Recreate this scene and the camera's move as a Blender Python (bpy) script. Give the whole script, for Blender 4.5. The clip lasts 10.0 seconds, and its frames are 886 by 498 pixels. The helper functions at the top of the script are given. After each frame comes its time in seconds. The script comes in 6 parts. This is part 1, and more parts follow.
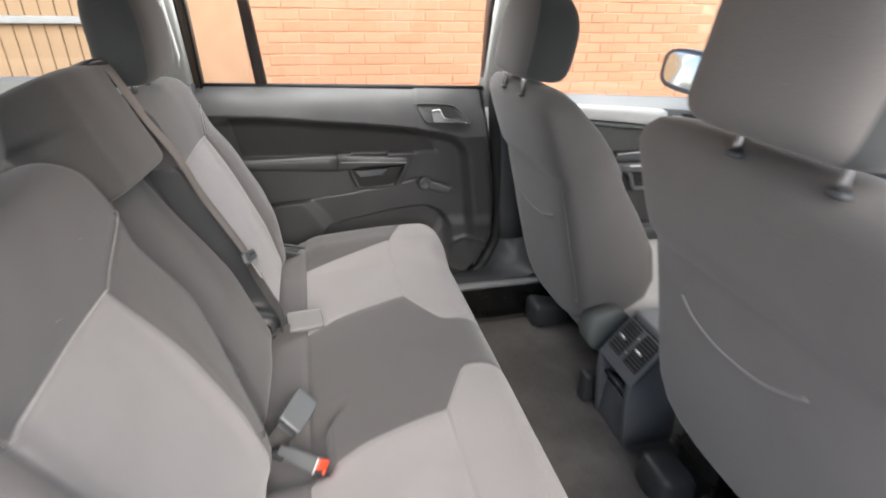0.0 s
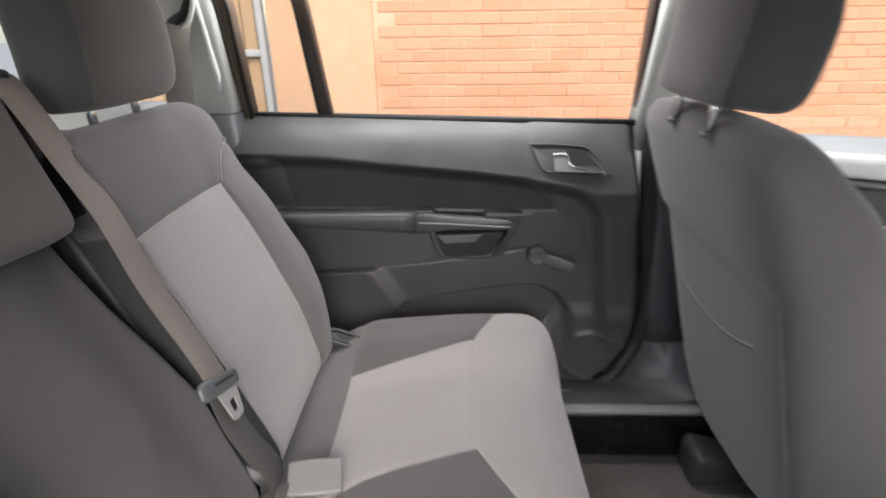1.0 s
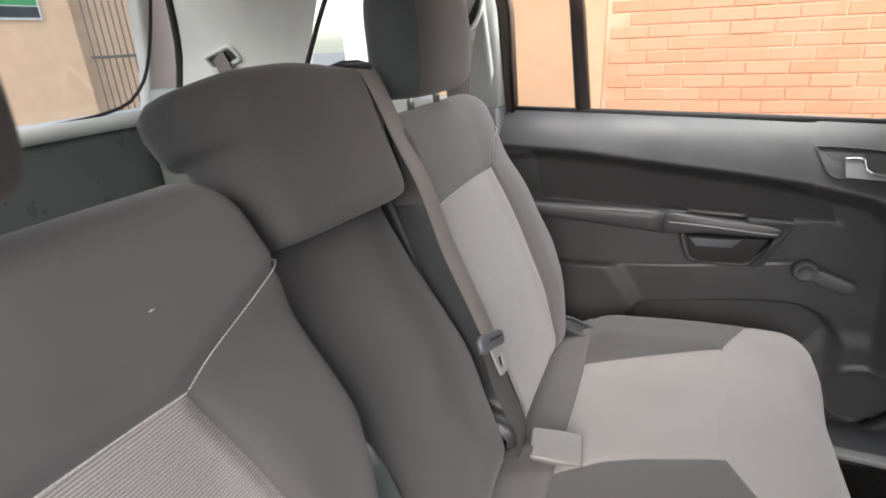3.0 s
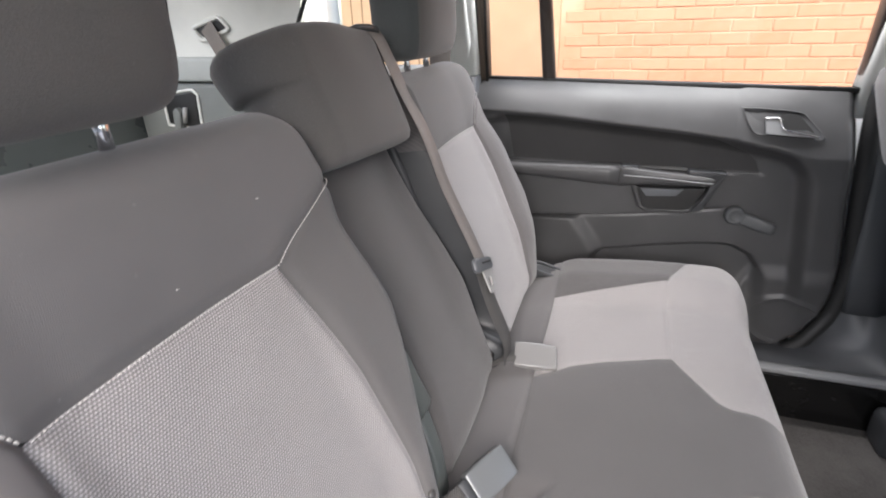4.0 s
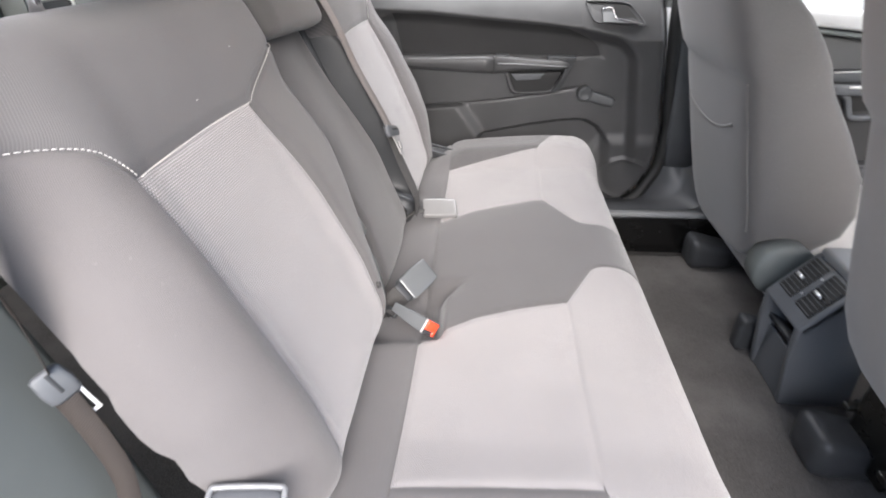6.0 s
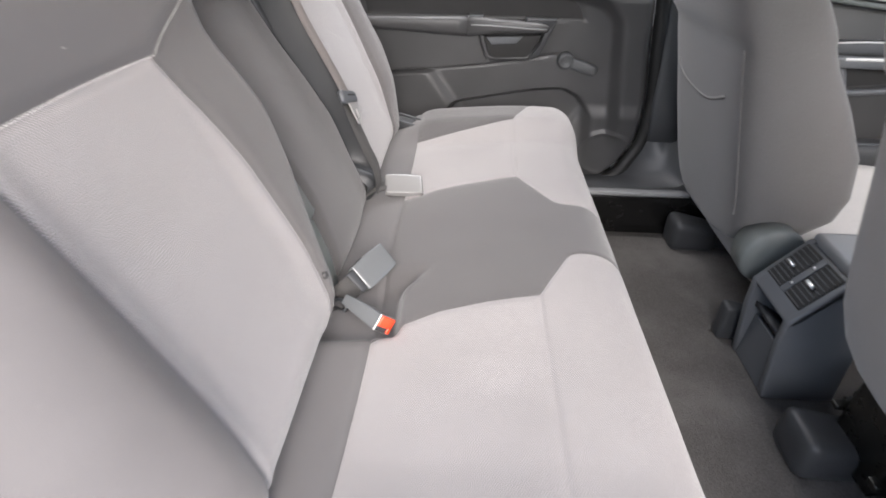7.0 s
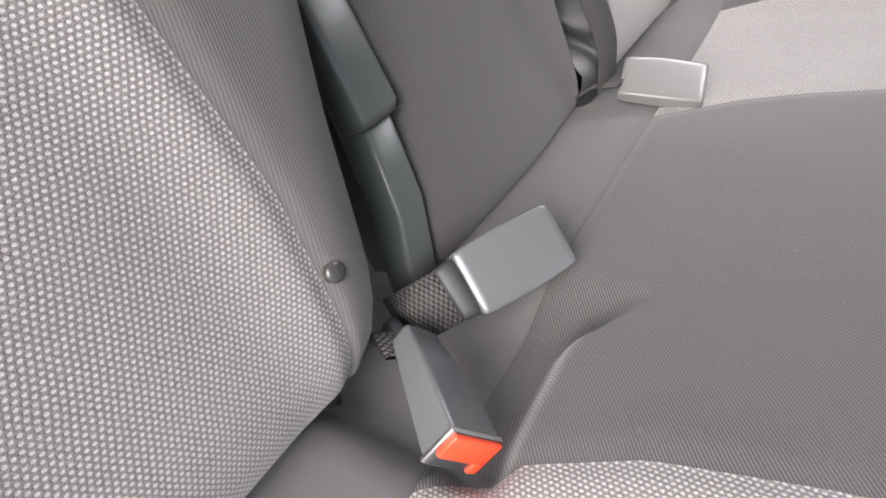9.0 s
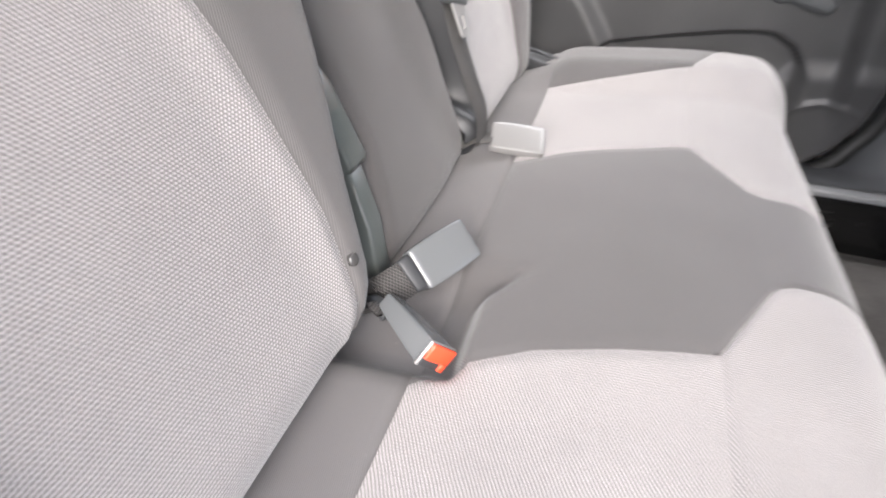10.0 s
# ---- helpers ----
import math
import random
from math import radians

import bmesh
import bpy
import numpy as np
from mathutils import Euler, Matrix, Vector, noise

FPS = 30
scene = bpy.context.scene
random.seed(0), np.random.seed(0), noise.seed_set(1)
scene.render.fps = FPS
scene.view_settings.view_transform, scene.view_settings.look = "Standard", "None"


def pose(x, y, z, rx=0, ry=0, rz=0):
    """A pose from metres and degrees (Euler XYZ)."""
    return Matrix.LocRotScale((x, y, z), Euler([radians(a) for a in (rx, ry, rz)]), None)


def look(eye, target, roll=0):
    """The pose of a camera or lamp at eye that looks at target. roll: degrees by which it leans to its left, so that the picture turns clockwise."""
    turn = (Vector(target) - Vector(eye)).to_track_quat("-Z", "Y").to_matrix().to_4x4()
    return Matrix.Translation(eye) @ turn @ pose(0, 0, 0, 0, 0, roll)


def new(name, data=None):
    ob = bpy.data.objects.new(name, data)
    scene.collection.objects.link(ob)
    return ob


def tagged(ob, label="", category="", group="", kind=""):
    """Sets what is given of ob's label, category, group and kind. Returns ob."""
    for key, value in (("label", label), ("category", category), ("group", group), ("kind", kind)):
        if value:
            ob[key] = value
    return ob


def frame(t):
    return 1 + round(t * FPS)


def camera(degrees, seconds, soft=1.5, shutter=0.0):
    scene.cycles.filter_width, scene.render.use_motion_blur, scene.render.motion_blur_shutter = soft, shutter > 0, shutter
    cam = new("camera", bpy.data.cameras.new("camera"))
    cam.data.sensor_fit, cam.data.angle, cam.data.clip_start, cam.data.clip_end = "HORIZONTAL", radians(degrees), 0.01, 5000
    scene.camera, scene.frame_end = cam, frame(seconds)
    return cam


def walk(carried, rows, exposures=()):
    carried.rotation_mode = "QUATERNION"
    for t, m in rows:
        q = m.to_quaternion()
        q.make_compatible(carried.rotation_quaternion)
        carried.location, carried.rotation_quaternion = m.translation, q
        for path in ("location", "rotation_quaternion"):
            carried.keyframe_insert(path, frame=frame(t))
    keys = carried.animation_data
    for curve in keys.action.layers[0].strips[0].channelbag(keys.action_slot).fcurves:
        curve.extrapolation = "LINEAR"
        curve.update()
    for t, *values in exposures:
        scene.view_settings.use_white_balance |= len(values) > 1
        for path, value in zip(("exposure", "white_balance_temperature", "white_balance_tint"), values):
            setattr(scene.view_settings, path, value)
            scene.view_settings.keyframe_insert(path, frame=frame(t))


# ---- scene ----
cam = camera(80.6, 10.0, soft=1.75, shutter=0.5)
PATH = [
    (0, (-0.095, -0.77, 1.433), (0.346, 0.962, 0.536), 1.4),
    (0.5, (0.002, -0.543, 1.385), (0.24, 1.264, 0.562), 0.5),
    (1, (0.048, -0.32, 1.353), (-0.009, 1.517, 0.563), -0.7),
    (1.5, (0.023, -0.217, 1.342), (-0.286, 1.6, 0.566), -1.3),
    (2, (-0.01, -0.243, 1.354), (-0.604, 1.514, 0.605), -2.5),
    (2.5, (-0.034, -0.31, 1.356), (-0.78, 1.391, 0.613), -2.7),
    (2.7, (-0.041, -0.341, 1.351), (-0.803, 1.35, 0.604), -2.7),
    (4, (-0.051, -0.555, 1.325), (-0.643, 1.176, 0.517), -1.6),
    (4.5, (-0.076, -0.606, 1.306), (-0.518, 1.141, 0.439), -0.2),
    (5, (-0.06, -0.669, 1.298), (-0.379, 1.062, 0.349), 0.6),
    (5.5, (-0.051, -0.732, 1.298), (-0.29, 0.989, 0.307), -0.5),
    (6, (-0.051, -0.798, 1.291), (-0.206, 0.907, 0.256), -0.9),
    (6.2, (-0.045, -0.818, 1.293), (-0.163, 0.876, 0.236), -1.0),
    (7.3, (-0.028, -0.609, 1.202), (-0.11, 1.037, 0.07), 1.6),
    (7.5, (-0.03, -0.539, 1.154), (-0.233, 1.106, 0.035), 0.6),
    (8, (-0.033, -0.376, 1.069), (-0.586, 1.133, -0.121), -3.2),
    (8.5, (-0.047, -0.292, 1.017), (-0.876, 1.022, -0.243), -7.0),
    (9, (-0.047, -0.275, 1.0), (-1.003, 0.92, -0.287), -9.7),
    (9.5, (-0.035, -0.315, 1.033), (-0.869, 0.973, -0.25), -6.8),
    (10, (-0.039, -0.445, 1.1), (-0.529, 1.057, -0.126), 0.8),
]
walk(cam, [(t, look(eye, target, roll)) for t, eye, target, roll in PATH], [
    (0.0, 1.63, 6560, 10), (0.5, 1.58, 6560, 10), (1.0, 1.52, 6560, 10), (1.5, 1.52, 6550, 10), (2.0, 1.57, 6540, 10), (2.7, 1.56, 6540, 10), (4.0, 1.80, 6400, 12.5),
    (5.0, 1.97, 6330, 12.7), (6.0, 2.15, 6410, 12), (7.5, 1.91, 6450, 12.5), (8.0, 1.78, 6450, 12.5), (9.0, 1.86, 6440, 12.3), (9.5, 2.11, 6440, 12.3), (10.0, 2.33, 6440, 12.3)])

# ---------------------------------------------------------------- world and light
world = bpy.data.worlds.new("overcast_sky")
scene.world = world
world.use_nodes = True
wn = world.node_tree.nodes
sky = wn.new("ShaderNodeTexSky")
sky.sky_type = "NISHITA"
sky.sun_disc = False
sky.sun_elevation = radians(33)
sky.sun_rotation = radians(170)
sky.air_density, sky.dust_density, sky.ozone_density = 1.0, 1.5, 1.0
wn["Background"].inputs["Strength"].default_value = 0.15
# cloud takes some of the blue out of the sky
cloud = wn.new("ShaderNodeHueSaturation")
cloud.inputs["Saturation"].default_value = 0.8
world.node_tree.links.new(sky.outputs["Color"], cloud.inputs["Color"])
world.node_tree.links.new(cloud.outputs["Color"], wn["Background"].inputs["Color"])

sun_data = bpy.data.lights.new("sun", "SUN")
sun_data.energy, sun_data.angle, sun_data.color = 1.4, radians(50), (1.0, 0.95, 0.895)
sun = new("sun", sun_data)
sun.matrix_basis = look((1.0, -7.5, 5.9), (0.0, 0.3, 0.8))

# fill lamps added in the heads of the far side windows and of the tailgate's, in place of the bright sky over the wall
for m, across, along, watts in ((pose(0.0, 0.69, 1.46), 0.74, 0.10, 1.75), (pose(0.84, 0.69, 1.46), 0.60, 0.10, 0.9), (pose(-1.27, 0.05, 1.54, 0, -40, 0), 0.10, 1.0, 0.75)):
    sky_data = bpy.data.lights.new("window_sky_fill", "AREA")
    sky_data.shape, sky_data.size, sky_data.size_y = "RECTANGLE", across, along
    sky_data.energy, sky_data.color = watts, (1.0, 0.985, 0.97)
    new("window_sky_fill", sky_data).matrix_basis = m

CY = 0.03          # the car's centre line, across


# ---------------------------------------------------------------- helpers
def thing(name, label, category, group="", kind="", at=(0, 0, 0)):
    ob = new(name)
    ob.location = at
    ob.empty_display_size = 0.05
    return tagged(ob, label, category, group, kind)


def part(name, bm, material, parent=None, label="", smooth=True):
    me = bpy.data.meshes.new(name)
    bm.normal_update()
    bm.to_mesh(me)
    bm.free()
    me.materials.append(material)
    if smooth:
        me.shade_smooth()
    ob = new(name, me)
    if parent:
        ob.parent = parent
        if parent.type == "EMPTY":
            ob.matrix_parent_inverse = Matrix.Translation(parent.location).inverted()
    if label:
        tagged(ob, label)
    return ob


def single(name, bm, material, label, category, group="", kind="", smooth=True):
    return tagged(part(name, bm, material, None, "", smooth), label, category, group, kind)


def box(bm, lo, hi, bevel=0.0, m=None, segments=2):
    lo, hi = Vector(lo), Vector(hi)
    c = (lo + hi) / 2
    made = bmesh.ops.create_cube(bm, size=1.0)
    vs = made["verts"]
    for v in vs:
        v.co = Vector([c[n] + v.co[n] * (hi[n] - lo[n]) for n in range(3)])
    if bevel:
        es = list({e for v in vs for e in v.link_edges})
        out = bmesh.ops.bevel(bm, geom=es, offset=bevel, segments=segments, profile=0.6, affect="EDGES")
        vs = list({v for f in out["faces"] for v in f.verts} | {v for v in vs if v.is_valid})
    if m is not None:
        bmesh.ops.transform(bm, matrix=m, verts=[v for v in vs if v.is_valid])
    return bm


def new_box(lo, hi, bevel=0.0, m=None, segments=2):
    return box(bmesh.new(), lo, hi, bevel, m, segments)


def grid_mesh(bm, points, uvs=None, flip=False):
    """points[j][i]: rows of places. Joins them into quads."""
    rows = [[bm.verts.new(p) for p in row] for row in points]
    layer = bm.loops.layers.uv.verify() if uvs else None
    for j in range(len(rows) - 1):
        for i in range(len(rows[0]) - 1):
            ids = [(j, i), (j, i + 1), (j + 1, i + 1), (j + 1, i)]
            if flip:
                ids.reverse()
            f = bm.faces.new([rows[a][b] for a, b in ids])
            if uvs:
                for loop, (a, b) in zip(f.loops, ids):
                    loop[layer].uv = uvs[a][b]
    return rows


def polyline(points, n):
    """n + 1 points at even steps along a line through the given ones."""
    p = np.array(points, float)
    d = np.r_[0, np.cumsum(np.linalg.norm(np.diff(p, axis=0), axis=1))]
    at = np.linspace(0, d[-1], n + 1)
    return np.stack([np.interp(at, d, p[:, k]) for k in range(p.shape[1])], 1)


def smooth_line(points, n):
    """The same through a Catmull-Rom curve."""
    p = [np.array(q, float) for q in points]
    p = [2 * p[0] - p[1]] + p + [2 * p[-1] - p[-2]]
    out = []
    for k in range(1, len(p) - 2):
        for t in np.linspace(0, 1, 12, endpoint=False):
            a, b, c, d = p[k - 1 : k + 3]
            out.append(0.5 * (2 * b + (c - a) * t + (2 * a - 5 * b + 4 * c - d) * t**2 + (3 * b - a - 3 * c + d) * t**3))
    out.append(p[-2])
    return polyline(out, n)


def patch(bm, bottom, top, left, right, nu, nv, lift, seams="", groove=0.004, reach=0.006, flip=False, arc=False):
    """A cloth panel between four lines of a surface: lift(a, b, h) gives the place. The named sides (b, t, l, r) sink into a seam."""
    b, t, l, r = (polyline(x, n) for x, n in ((bottom, nu), (top, nu), (left, nv), (right, nv)))
    pts, uvs = [], []
    su = 0.5 * (np.linalg.norm(np.diff(b, axis=0), axis=1).sum() + np.linalg.norm(np.diff(t, axis=0), axis=1).sum())
    sv = 0.5 * (np.linalg.norm(np.diff(l, axis=0), axis=1).sum() + np.linalg.norm(np.diff(r, axis=0), axis=1).sum())

    def ease(k, n, near, far):
        # finer steps next to the seams
        x = k / n
        lo, hi = (0.5 if near else 0.0), (0.5 if far else 0.0)
        if near and far:
            return 0.5 - 0.5 * math.cos(math.pi * x)
        if near:
            return 1 - math.cos(math.pi * x / 2)
        if far:
            return math.sin(math.pi * x / 2)
        return x

    def on(line, x):
        f = x * (len(line) - 1)
        k = min(int(f), len(line) - 2)
        return line[k] + (line[k + 1] - line[k]) * (f - k)

    for j in range(nv + 1):
        v = ease(j, nv, "b" in seams, "t" in seams)
        row, urow = [], []
        for i in range(nu + 1):
            u = ease(i, nu, "l" in seams, "r" in seams)
            p = (1 - v) * on(b, u) + v * on(t, u) + (1 - u) * on(l, v) + u * on(r, v)
            p = p - ((1 - u) * (1 - v) * b[0] + u * (1 - v) * b[-1] + (1 - u) * v * t[0] + u * v * t[-1])
            d = [9.0]
            d += [v * sv] if "b" in seams else []
            d += [(1 - v) * sv] if "t" in seams else []
            d += [u * su] if "l" in seams else []
            d += [(1 - u) * su] if "r" in seams else []
            row.append(lift(p[0], p[1], -groove * math.exp(-((min(d) / reach) ** 2))))
            urow.append((p[0], p[1]))
        if arc:
            # threads keep their spacing where the cloth turns away
            run = urow[0][0]
            for i in range(1, nu + 1):
                step = (row[i] - row[i - 1]).length
                run += step
                urow[i] = (run, urow[i][1])
        pts.append(row)
        uvs.append(urow)
    grid_mesh(bm, pts, uvs, flip)
    return bm


def loft(bm, sections, n=40, cap=True):
    """Closed rings. A section: centre, two half axes (as vectors), power."""
    rings = []
    for c, ax_a, ax_b, power in sections:
        c, ax_a, ax_b = Vector(c), Vector(ax_a), Vector(ax_b)
        ring = []
        for k in range(n):
            w = 2 * math.pi * k / n
            ca, sa = math.cos(w), math.sin(w)
            x = math.copysign(abs(ca) ** (2 / power), ca)
            y = math.copysign(abs(sa) ** (2 / power), sa)
            ring.append(bm.verts.new(c + ax_a * x + ax_b * y))
        rings.append(ring)
    for r, s in zip(rings, rings[1:]):
        for k in range(n):
            bm.faces.new([r[k], r[(k + 1) % n], s[(k + 1) % n], s[k]])
    if cap:
        bm.faces.new(list(reversed(rings[0])))
        bm.faces.new(rings[-1])
    bmesh.ops.recalc_face_normals(bm, faces=bm.faces)
    return bm


def tube(bm, points, radius, n=10, flat=1.0, cap=True):
    """A round bar along a line."""
    p = [Vector(q) for q in points]
    rings = []
    side = None
    for k, q in enumerate(p):
        d = (p[min(k + 1, len(p) - 1)] - p[max(k - 1, 0)]).normalized()
        if side is None:
            side = d.orthogonal().normalized()
        side = (side - d * side.dot(d)).normalized()
        up = d.cross(side)
        rings.append([bm.verts.new(q + radius * (side * math.cos(2 * math.pi * i / n) + up * flat * math.sin(2 * math.pi * i / n))) for i in range(n)])
    for r, s in zip(rings, rings[1:]):
        for k in range(n):
            bm.faces.new([r[k], r[(k + 1) % n], s[(k + 1) % n], s[k]])
    if cap:
        bm.faces.new(list(reversed(rings[0])))
        bm.faces.new(rings[-1])
    return bm


def strap(bm, points, across, thick=0.0014):
    """A woven strap: points along it and, at each, half its width as a vector."""
    top, low = [], []
    for k, q in enumerate(points):
        q, a = Vector(q), Vector(across[k])
        d = (Vector(points[min(k + 1, len(points) - 1)]) - Vector(points[max(k - 1, 0)])).normalized()
        nrm = d.cross(a).normalized() * thick / 2
        top.append([q - a + nrm * 0.3, q - a * 0.96 + nrm, q + a * 0.96 + nrm, q + a + nrm * 0.3])
        low.append([q - a - nrm * 0.3, q - a * 0.96 - nrm, q + a * 0.96 - nrm, q + a - nrm * 0.3])
    dist = 0.0
    uv = []
    for k, q in enumerate(points):
        dist += (Vector(q) - Vector(points[max(k - 1, 0)])).length
        w = Vector(across[k]).length
        uv.append([(-w, dist), (-w * 0.96, dist), (w * 0.96, dist), (w, dist)])
    grid_mesh(bm, top, uv)
    grid_mesh(bm, low, uv, True)
    bmesh.ops.remove_doubles(bm, verts=bm.verts, dist=1e-5)
    return bm


def prism(bm, outline, axis, lo, hi, bevel=0.0):
    """An outline of 2D points pushed through along an axis (0, 1 or 2)."""
    def at(p, w):
        q = [p[0], p[1]]
        q.insert(axis, w)
        return Vector(q)
    a = [bm.verts.new(at(p, lo)) for p in outline]
    b = [bm.verts.new(at(p, hi)) for p in outline]
    fs = [bm.faces.new(a), bm.faces.new(list(reversed(b)))]
    n = len(a)
    for k in range(n):
        fs.append(bm.faces.new([a[k], b[k], b[(k + 1) % n], a[(k + 1) % n]]))
    bmesh.ops.recalc_face_normals(bm, faces=fs)
    if bevel:
        es = list({e for f in fs for e in f.edges})
        bmesh.ops.bevel(bm, geom=es, offset=bevel, segments=2, profile=0.6, affect="EDGES")
    return bm


# ---------------------------------------------------------------- materials
def material(name, color, rough=0.6, metal=0.0, spec=0.5):
    m = bpy.data.materials.new(name)
    m.use_nodes = True
    b = m.node_tree.nodes["Principled BSDF"]
    b.inputs["Base Color"].default_value = (*color, 1)
    b.inputs["Roughness"].default_value = rough
    b.inputs["Metallic"].default_value = metal
    b.inputs["Specular IOR Level"].default_value = spec
    return m, m.node_tree.nodes, m.node_tree.links, b


def math_node(nodes, links, op, a, b=None, c=None):
    n = nodes.new("ShaderNodeMath")
    n.operation = op
    for k, v in enumerate((a, b, c)):
        if v is None:
            continue
        if isinstance(v, (int, float)):
            n.inputs[k].default_value = v
        else:
            links.new(v, n.inputs[k])
    return n.outputs[0]


def mix_color(nodes, links, fac, a, b, blend="MIX"):
    n = nodes.new("ShaderNodeMix")
    n.data_type, n.blend_type = "RGBA", blend
    for k, v in ((0, fac), (6, a), (7, b)):
        if isinstance(v, (int, float)):
            n.inputs[k].default_value = v
        elif isinstance(v, tuple):
            n.inputs[k].default_value = (*v, 1)
        else:
            links.new(v, n.inputs[k])
    return n.outputs[2]


def noise_tex(nodes, links, scale, detail=3.0, vector=None, rough=0.55):
    n = nodes.new("ShaderNodeTexNoise")
    n.inputs["Scale"].default_value, n.inputs["Detail"].default_value = scale, detail
    n.inputs["Roughness"].default_value = rough
    if vector is not None:
        links.new(vector, n.inputs["Vector"])
    return n.outputs["Fac"]


def ramp(nodes, links, fac, lo, hi, a=0.0, b=1.0):
    n = nodes.new("ShaderNodeMapRange")
    n.interpolation_type = "SMOOTHSTEP"
    links.new(fac, n.inputs[0])
    for k, v in ((1, lo), (2, hi), (3, a), (4, b)):
        n.inputs[k].default_value = v
    return n.outputs[0]


def bump(nodes, links, bsdf, height, strength=0.3, distance=0.001):
    n = nodes.new("ShaderNodeBump")
    n.inputs["Strength"].default_value, n.inputs["Distance"].default_value = strength, distance
    links.new(height, n.inputs["Height"])
    links.new(n.outputs[0], bsdf.inputs["Normal"])


def plastic(name, color, rough=0.55, grain=900.0, depth=0.25, spec=0.4):
    """Moulded plastic with a fine leather grain and some dust."""
    m, n, l, b = material(name, color, rough, 0, spec)
    co = n.new("ShaderNodeTexCoord").outputs["Object"]
    fine = noise_tex(n, l, grain, 2, co)
    wide = noise_tex(n, l, 9, 4, co)
    c = mix_color(n, l, ramp(n, l, wide, 0.35, 0.75, 0.0, 0.35), color, tuple(min(1, x * 1.25 + 0.01) for x in color))
    l.new(c, b.inputs["Base Color"])
    l.new(ramp(n, l, wide, 0.3, 0.8, rough - 0.06, rough + 0.08), b.inputs["Roughness"])
    bump(n, l, b, fine, depth, 0.0006)
    return m


def smooth_plastic(name, color, rough=0.27, spec=0.8):
    """Hard polished plastic with a faint satin texture."""
    m, n, l, b = material(name, color, rough, 0, spec)
    co = n.new("ShaderNodeTexCoord").outputs["Object"]
    bump(n, l, b, noise_tex(n, l, 1500, 2, co), 0.02, 0.0002)
    return m


def twill(name, color, uv=True, scale=1.0, depth=0.14, slant=0.22, sheen=0.25):
    """Seat cloth with fine ribs: threads about two millimetres apart."""
    m, n, l, b = material(name, color, 0.92, 0, 0.15)
    tc = n.new("ShaderNodeTexCoord")
    co = tc.outputs["UV"] if uv else tc.outputs["Object"]
    sep = n.new("ShaderNodeSeparateXYZ")
    l.new(co, sep.inputs[0])
    x, y = (sep.outputs[0], sep.outputs[1]) if uv else (sep.outputs[1], sep.outputs[2])
    k = 2 * math.pi / 0.0016 * scale
    rib = math_node(n, l, "SINE", math_node(n, l, "MULTIPLY", math_node(n, l, "ADD", x, math_node(n, l, "MULTIPLY", y, slant)), k))
    cross = math_node(n, l, "SINE", math_node(n, l, "MULTIPLY", y, k * 1.9))
    ob = tc.outputs["Object"]
    thread = math_node(n, l, "ADD", math_node(n, l, "MULTIPLY", rib, 0.6), math_node(n, l, "MULTIPLY", cross, 0.18))
    thread = math_node(n, l, "ADD", thread, math_node(n, l, "MULTIPLY", math_node(n, l, "SUBTRACT", noise_tex(n, l, 1100, 2, ob), 0.5), 1.1))
    if not uv:
        # knitted cloth without a clear rib
        thread = math_node(n, l, "MULTIPLY", math_node(n, l, "SUBTRACT", noise_tex(n, l, 900, 2, ob), 0.5), 2.0)
    wide = noise_tex(n, l, 7, 4, ob)
    lint = noise_tex(n, l, 160, 3, ob)
    dark = tuple(x * (1 - depth) for x in color)
    light = tuple(min(1, x * (1 + depth)) for x in color)
    c = mix_color(n, l, ramp(n, l, thread, -0.6, 0.6), dark, light)
    c = mix_color(n, l, ramp(n, l, wide, 0.3, 0.75, 0.0, 0.4), c, tuple(x * 1.22 for x in color))
    c = mix_color(n, l, ramp(n, l, lint, 0.68, 0.78, 0.0, 0.25), c, tuple(min(1, x * 2.2) for x in color))
    l.new(c, b.inputs["Base Color"])
    b.inputs["Sheen Weight"].default_value = sheen
    b.inputs["Sheen Roughness"].default_value = 0.5
    bump(n, l, b, thread, 0.22, 0.0006)
    return m


